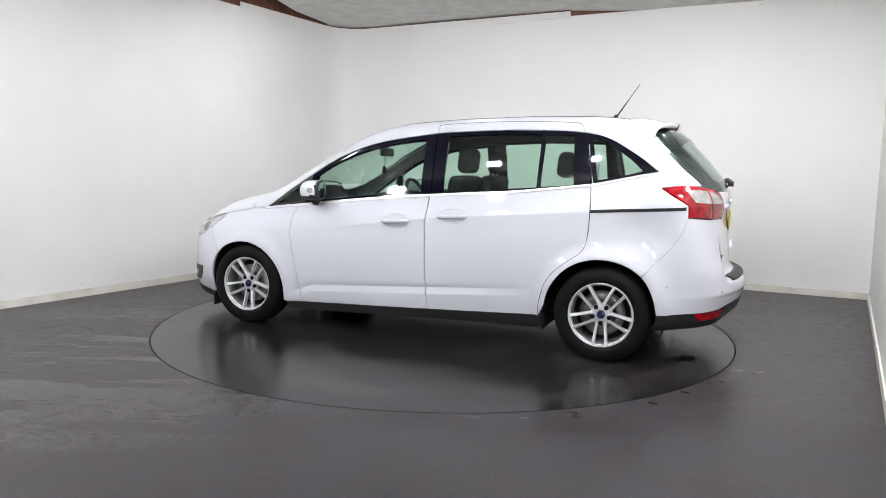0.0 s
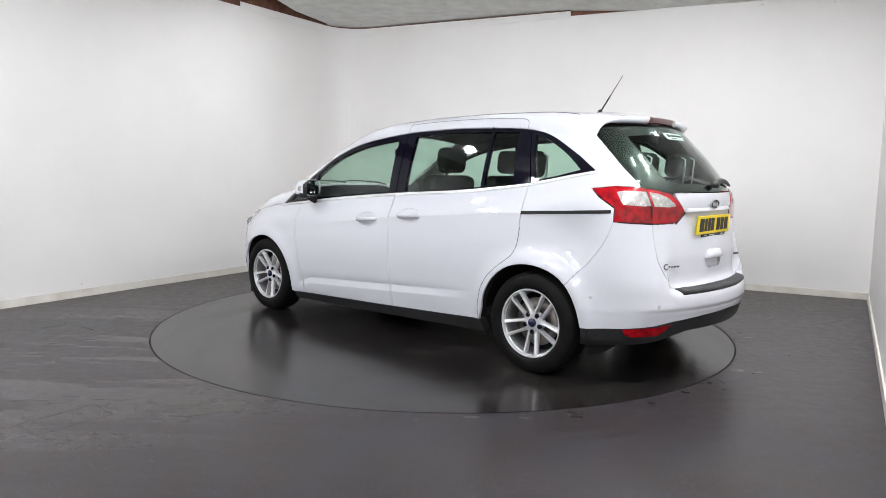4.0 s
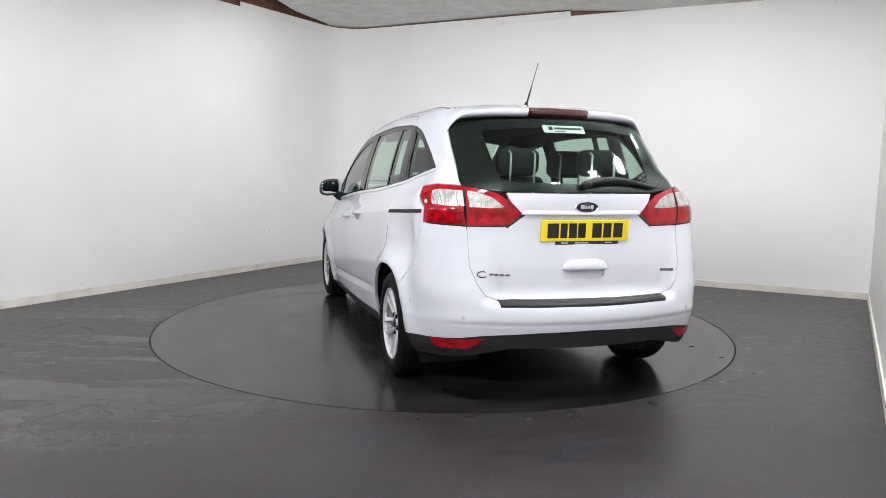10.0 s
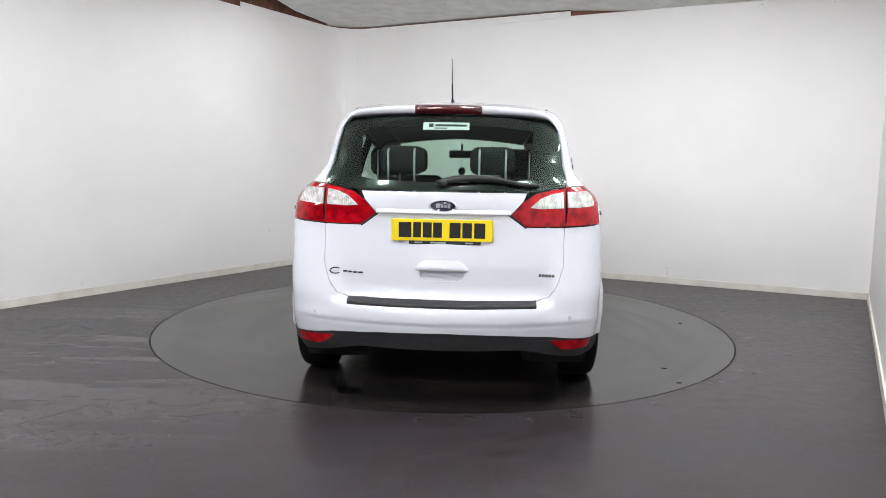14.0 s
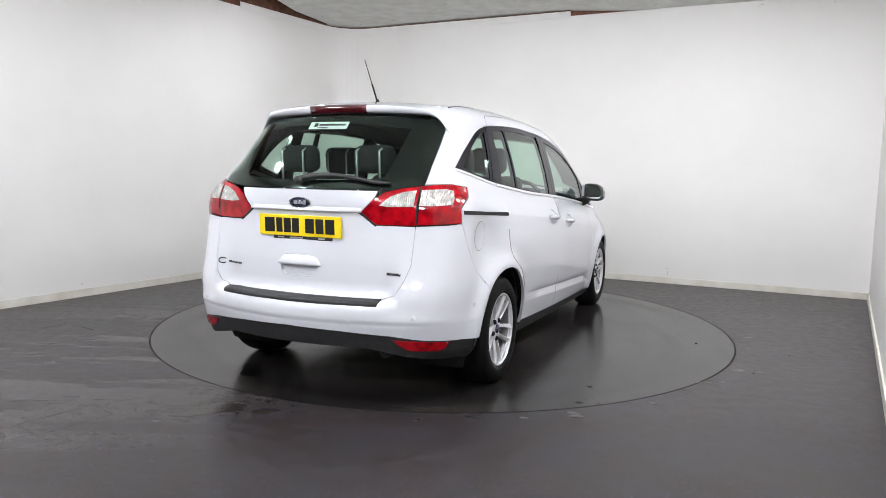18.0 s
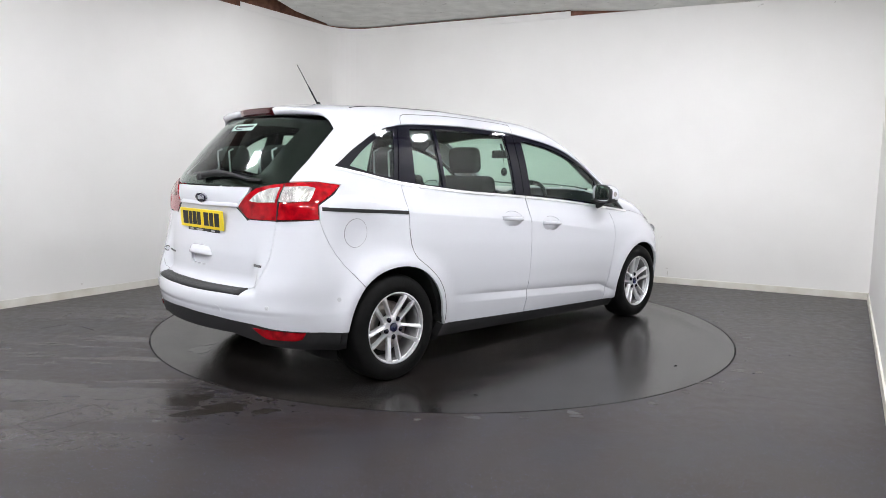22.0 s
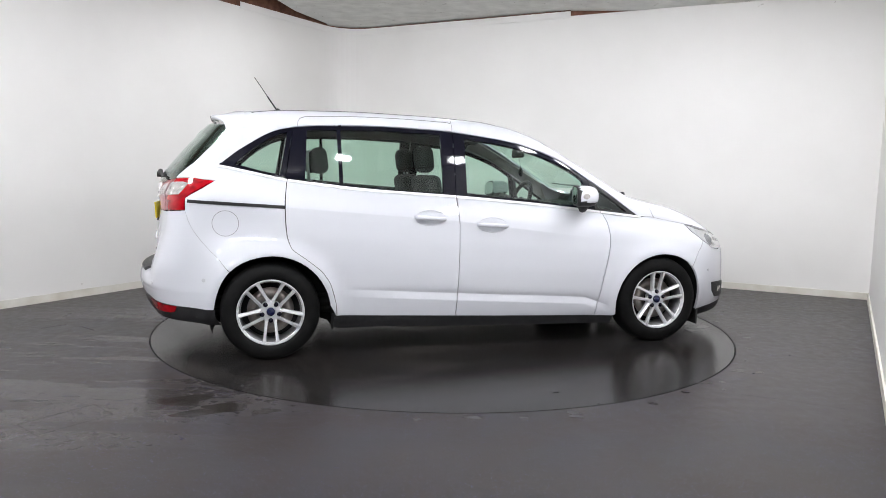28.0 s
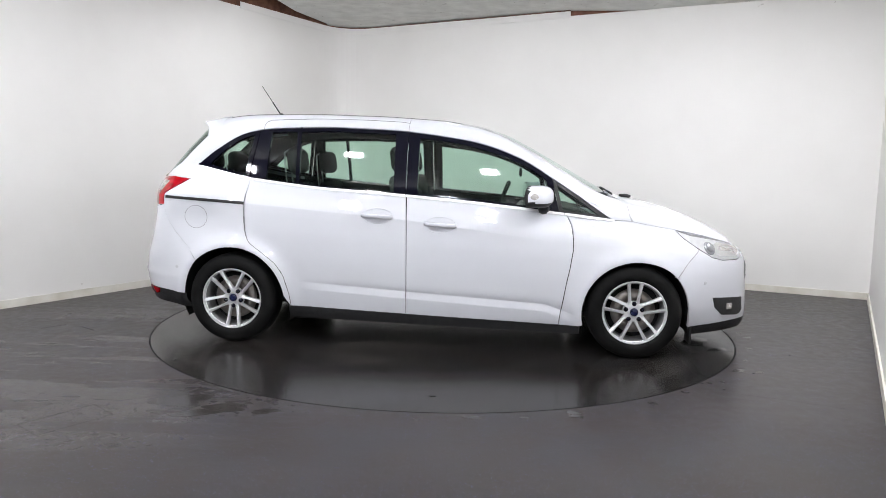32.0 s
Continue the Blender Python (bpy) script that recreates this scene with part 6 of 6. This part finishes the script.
FILM = vary(material("water_film", (0.026, 0.0225, 0.020), 0.18, spec=0.34), (0.024, 0.0205, 0.018), (0.030, 0.026, 0.0235), 6, (0.15, 0.22))
bm = bmesh.new()
for k, (x, y, r, st) in enumerate(((-1.38, -2.12, 0.075, 2.2), (-1.12, -2.22, 0.060, 2.2), (-1.24, -2.31, 0.050, 2.4), (-0.90, -2.27, 0.036, 2.0), (-1.72, -2.10, 0.045, 2.6))):
    blot(bm, x, y, r, 0.0004 + 0.00008 * k, st, 0.1, 150 + k)
tagged(obj("floor_puddle", bm, FILM, smooth=False), "thin wet film of water on the dark vinyl floor", "puddle")


def joint(bm, p, q, w, z=0.0016):
    """A narrow dark joint line along the floor."""
    p, q = Vector((*p, 0)), Vector((*q, 0))
    n = Vector((-(q - p).y, (q - p).x, 0)).normalized() * w / 2
    lo = [bm.verts.new(v + Vector((0, 0, 0.0003))) for v in (p - n, q - n, q + n, p + n)]
    hi = [bm.verts.new(v + Vector((0, 0, z))) for v in (p - n * 0.7, q - n * 0.7, q + n * 0.7, p + n * 0.7)]
    bm.faces.new(hi)
    for i in range(4):
        bm.faces.new((lo[i], lo[(i + 1) % 4], hi[(i + 1) % 4], hi[i]))


GROOVE = material("dirty_groove", (0.024, 0.0205, 0.0185), 0.42, spec=0.30)
hatch = tagged(new("floor_hatch"), "small rectangular access hatch cut into the vinyl floor", "hatch")
H4 = [(-2.021, -2.515), (-1.855, -2.644), (-1.640, -2.352), (-1.805, -2.210)]
for k in range(4):
    bm = bmesh.new()
    joint(bm, H4[k], H4[(k + 1) % 4], 0.005 if k % 2 else 0.004, 0.0006)
    part("joint", bm, GROOVE, hatch, smooth=False)
for name, runs in (("floor_scrape", (((-3.038, -0.535), (-2.926, -0.392)),)), ("floor_scrape", (((-2.78, -0.45), (-2.62, -0.57)),)), ("floor_joint", (((1.70, -1.85), (1.89, -1.93)), ((1.89, -1.93), (2.18, -2.08))))):
    bm = bmesh.new()
    for p, q in runs:
        joint(bm, p, q, 0.010 if name == "floor_scrape" else 0.003, 0.0006)
    tagged(obj(name, bm, SEAL if name == "floor_scrape" else GROOVE, smooth=False), "thin dark scrape in the vinyl floor" if name == "floor_scrape" else "faint joint in the vinyl floor", "scrape" if name == "floor_scrape" else "joint")

# water lying on the turntable
for k, spots in enumerate((((-1.92, 0.42, 0.066, 1.6, 0.5), (-1.81, 0.53, 0.035, 1.4, 0.2)), ((1.93, -0.42, 0.09, 1.6, 1.3), (2.04, -0.62, 0.05, 1.5, 0.8), (1.86, -0.72, 0.04, 1.3, 0.4)))):
    for i, (x, y, r, st, tn) in enumerate(spots):
        bm = bmesh.new()
        blot(bm, x, y, r, 0.0008, st, tn, 70 + 5 * k + i)
        part("puddle", bm, WATER, turntable, "clear water puddle", smooth=False)
bm = bmesh.new()
for k, (x, y) in enumerate(((0.15, -1.98), (-1.26, -1.50), (-1.57, -1.51))):
    blot(bm, x, y, 0.011, 0.0014, 1.5, k, 90 + k)
part("specks", bm, PIT, turntable, smooth=False)

# scuffs on the walls: thin marks that lie on the paint
SCUFF = vary(material("wall_scuff", (0.4, 0.38, 0.35), 0.7), (0.60, 0.57, 0.54), (0.70, 0.67, 0.64), 30)
for base, way, marks in ((LEFT_P, ALONG, ((0.74, 0.119, 0.006, 2.0, 0.1), (3.2, 0.467, 0.010, 1.6, 1.2))), (BACK_P, BACK_DIR, ((0.509, 0.173, 0.006, 2.5, 0.1), (0.429, 0.525, 0.004, 3.0, 1.3), (1.33, 3.02, 0.007, 2.2, 0.4), (1.30, 3.005, 0.005, 1.6, 0.9), (2.0, 2.985, 0.006, 1.4, 0.2), (0.52, 0.115, 0.006, 5.0, 1.55)))):
    inward = Vector((way.y, -way.x, 0))
    for k, (u, z, r, st, tn) in enumerate(marks):
        bm = bmesh.new()
        blot(bm, 0, 0, r, 0.001, st, tn, 120 + k)
        m = Matrix((way, Vector((0, 0, 1)), inward)).transposed().to_4x4()
        ob = obj("wall_scuff", bm, SCUFF, smooth=False, at=Matrix.Translation(base + way * u + Vector((0, 0, z)) + inward * 0.0005) @ m)
        tagged(ob, "small grey scuff mark on the white wall", "scuff", "wall scuffs")


# ---- what moves ----
def motions():
    turn = [(t, 158.76 - 5.144 * t) for t in range(0, 33, 2)]
    for thing in (turntable, car):
        walk(thing, [(t, pose(0, 0, 0, 0, 0, a)) for t, a in turn])


motions()
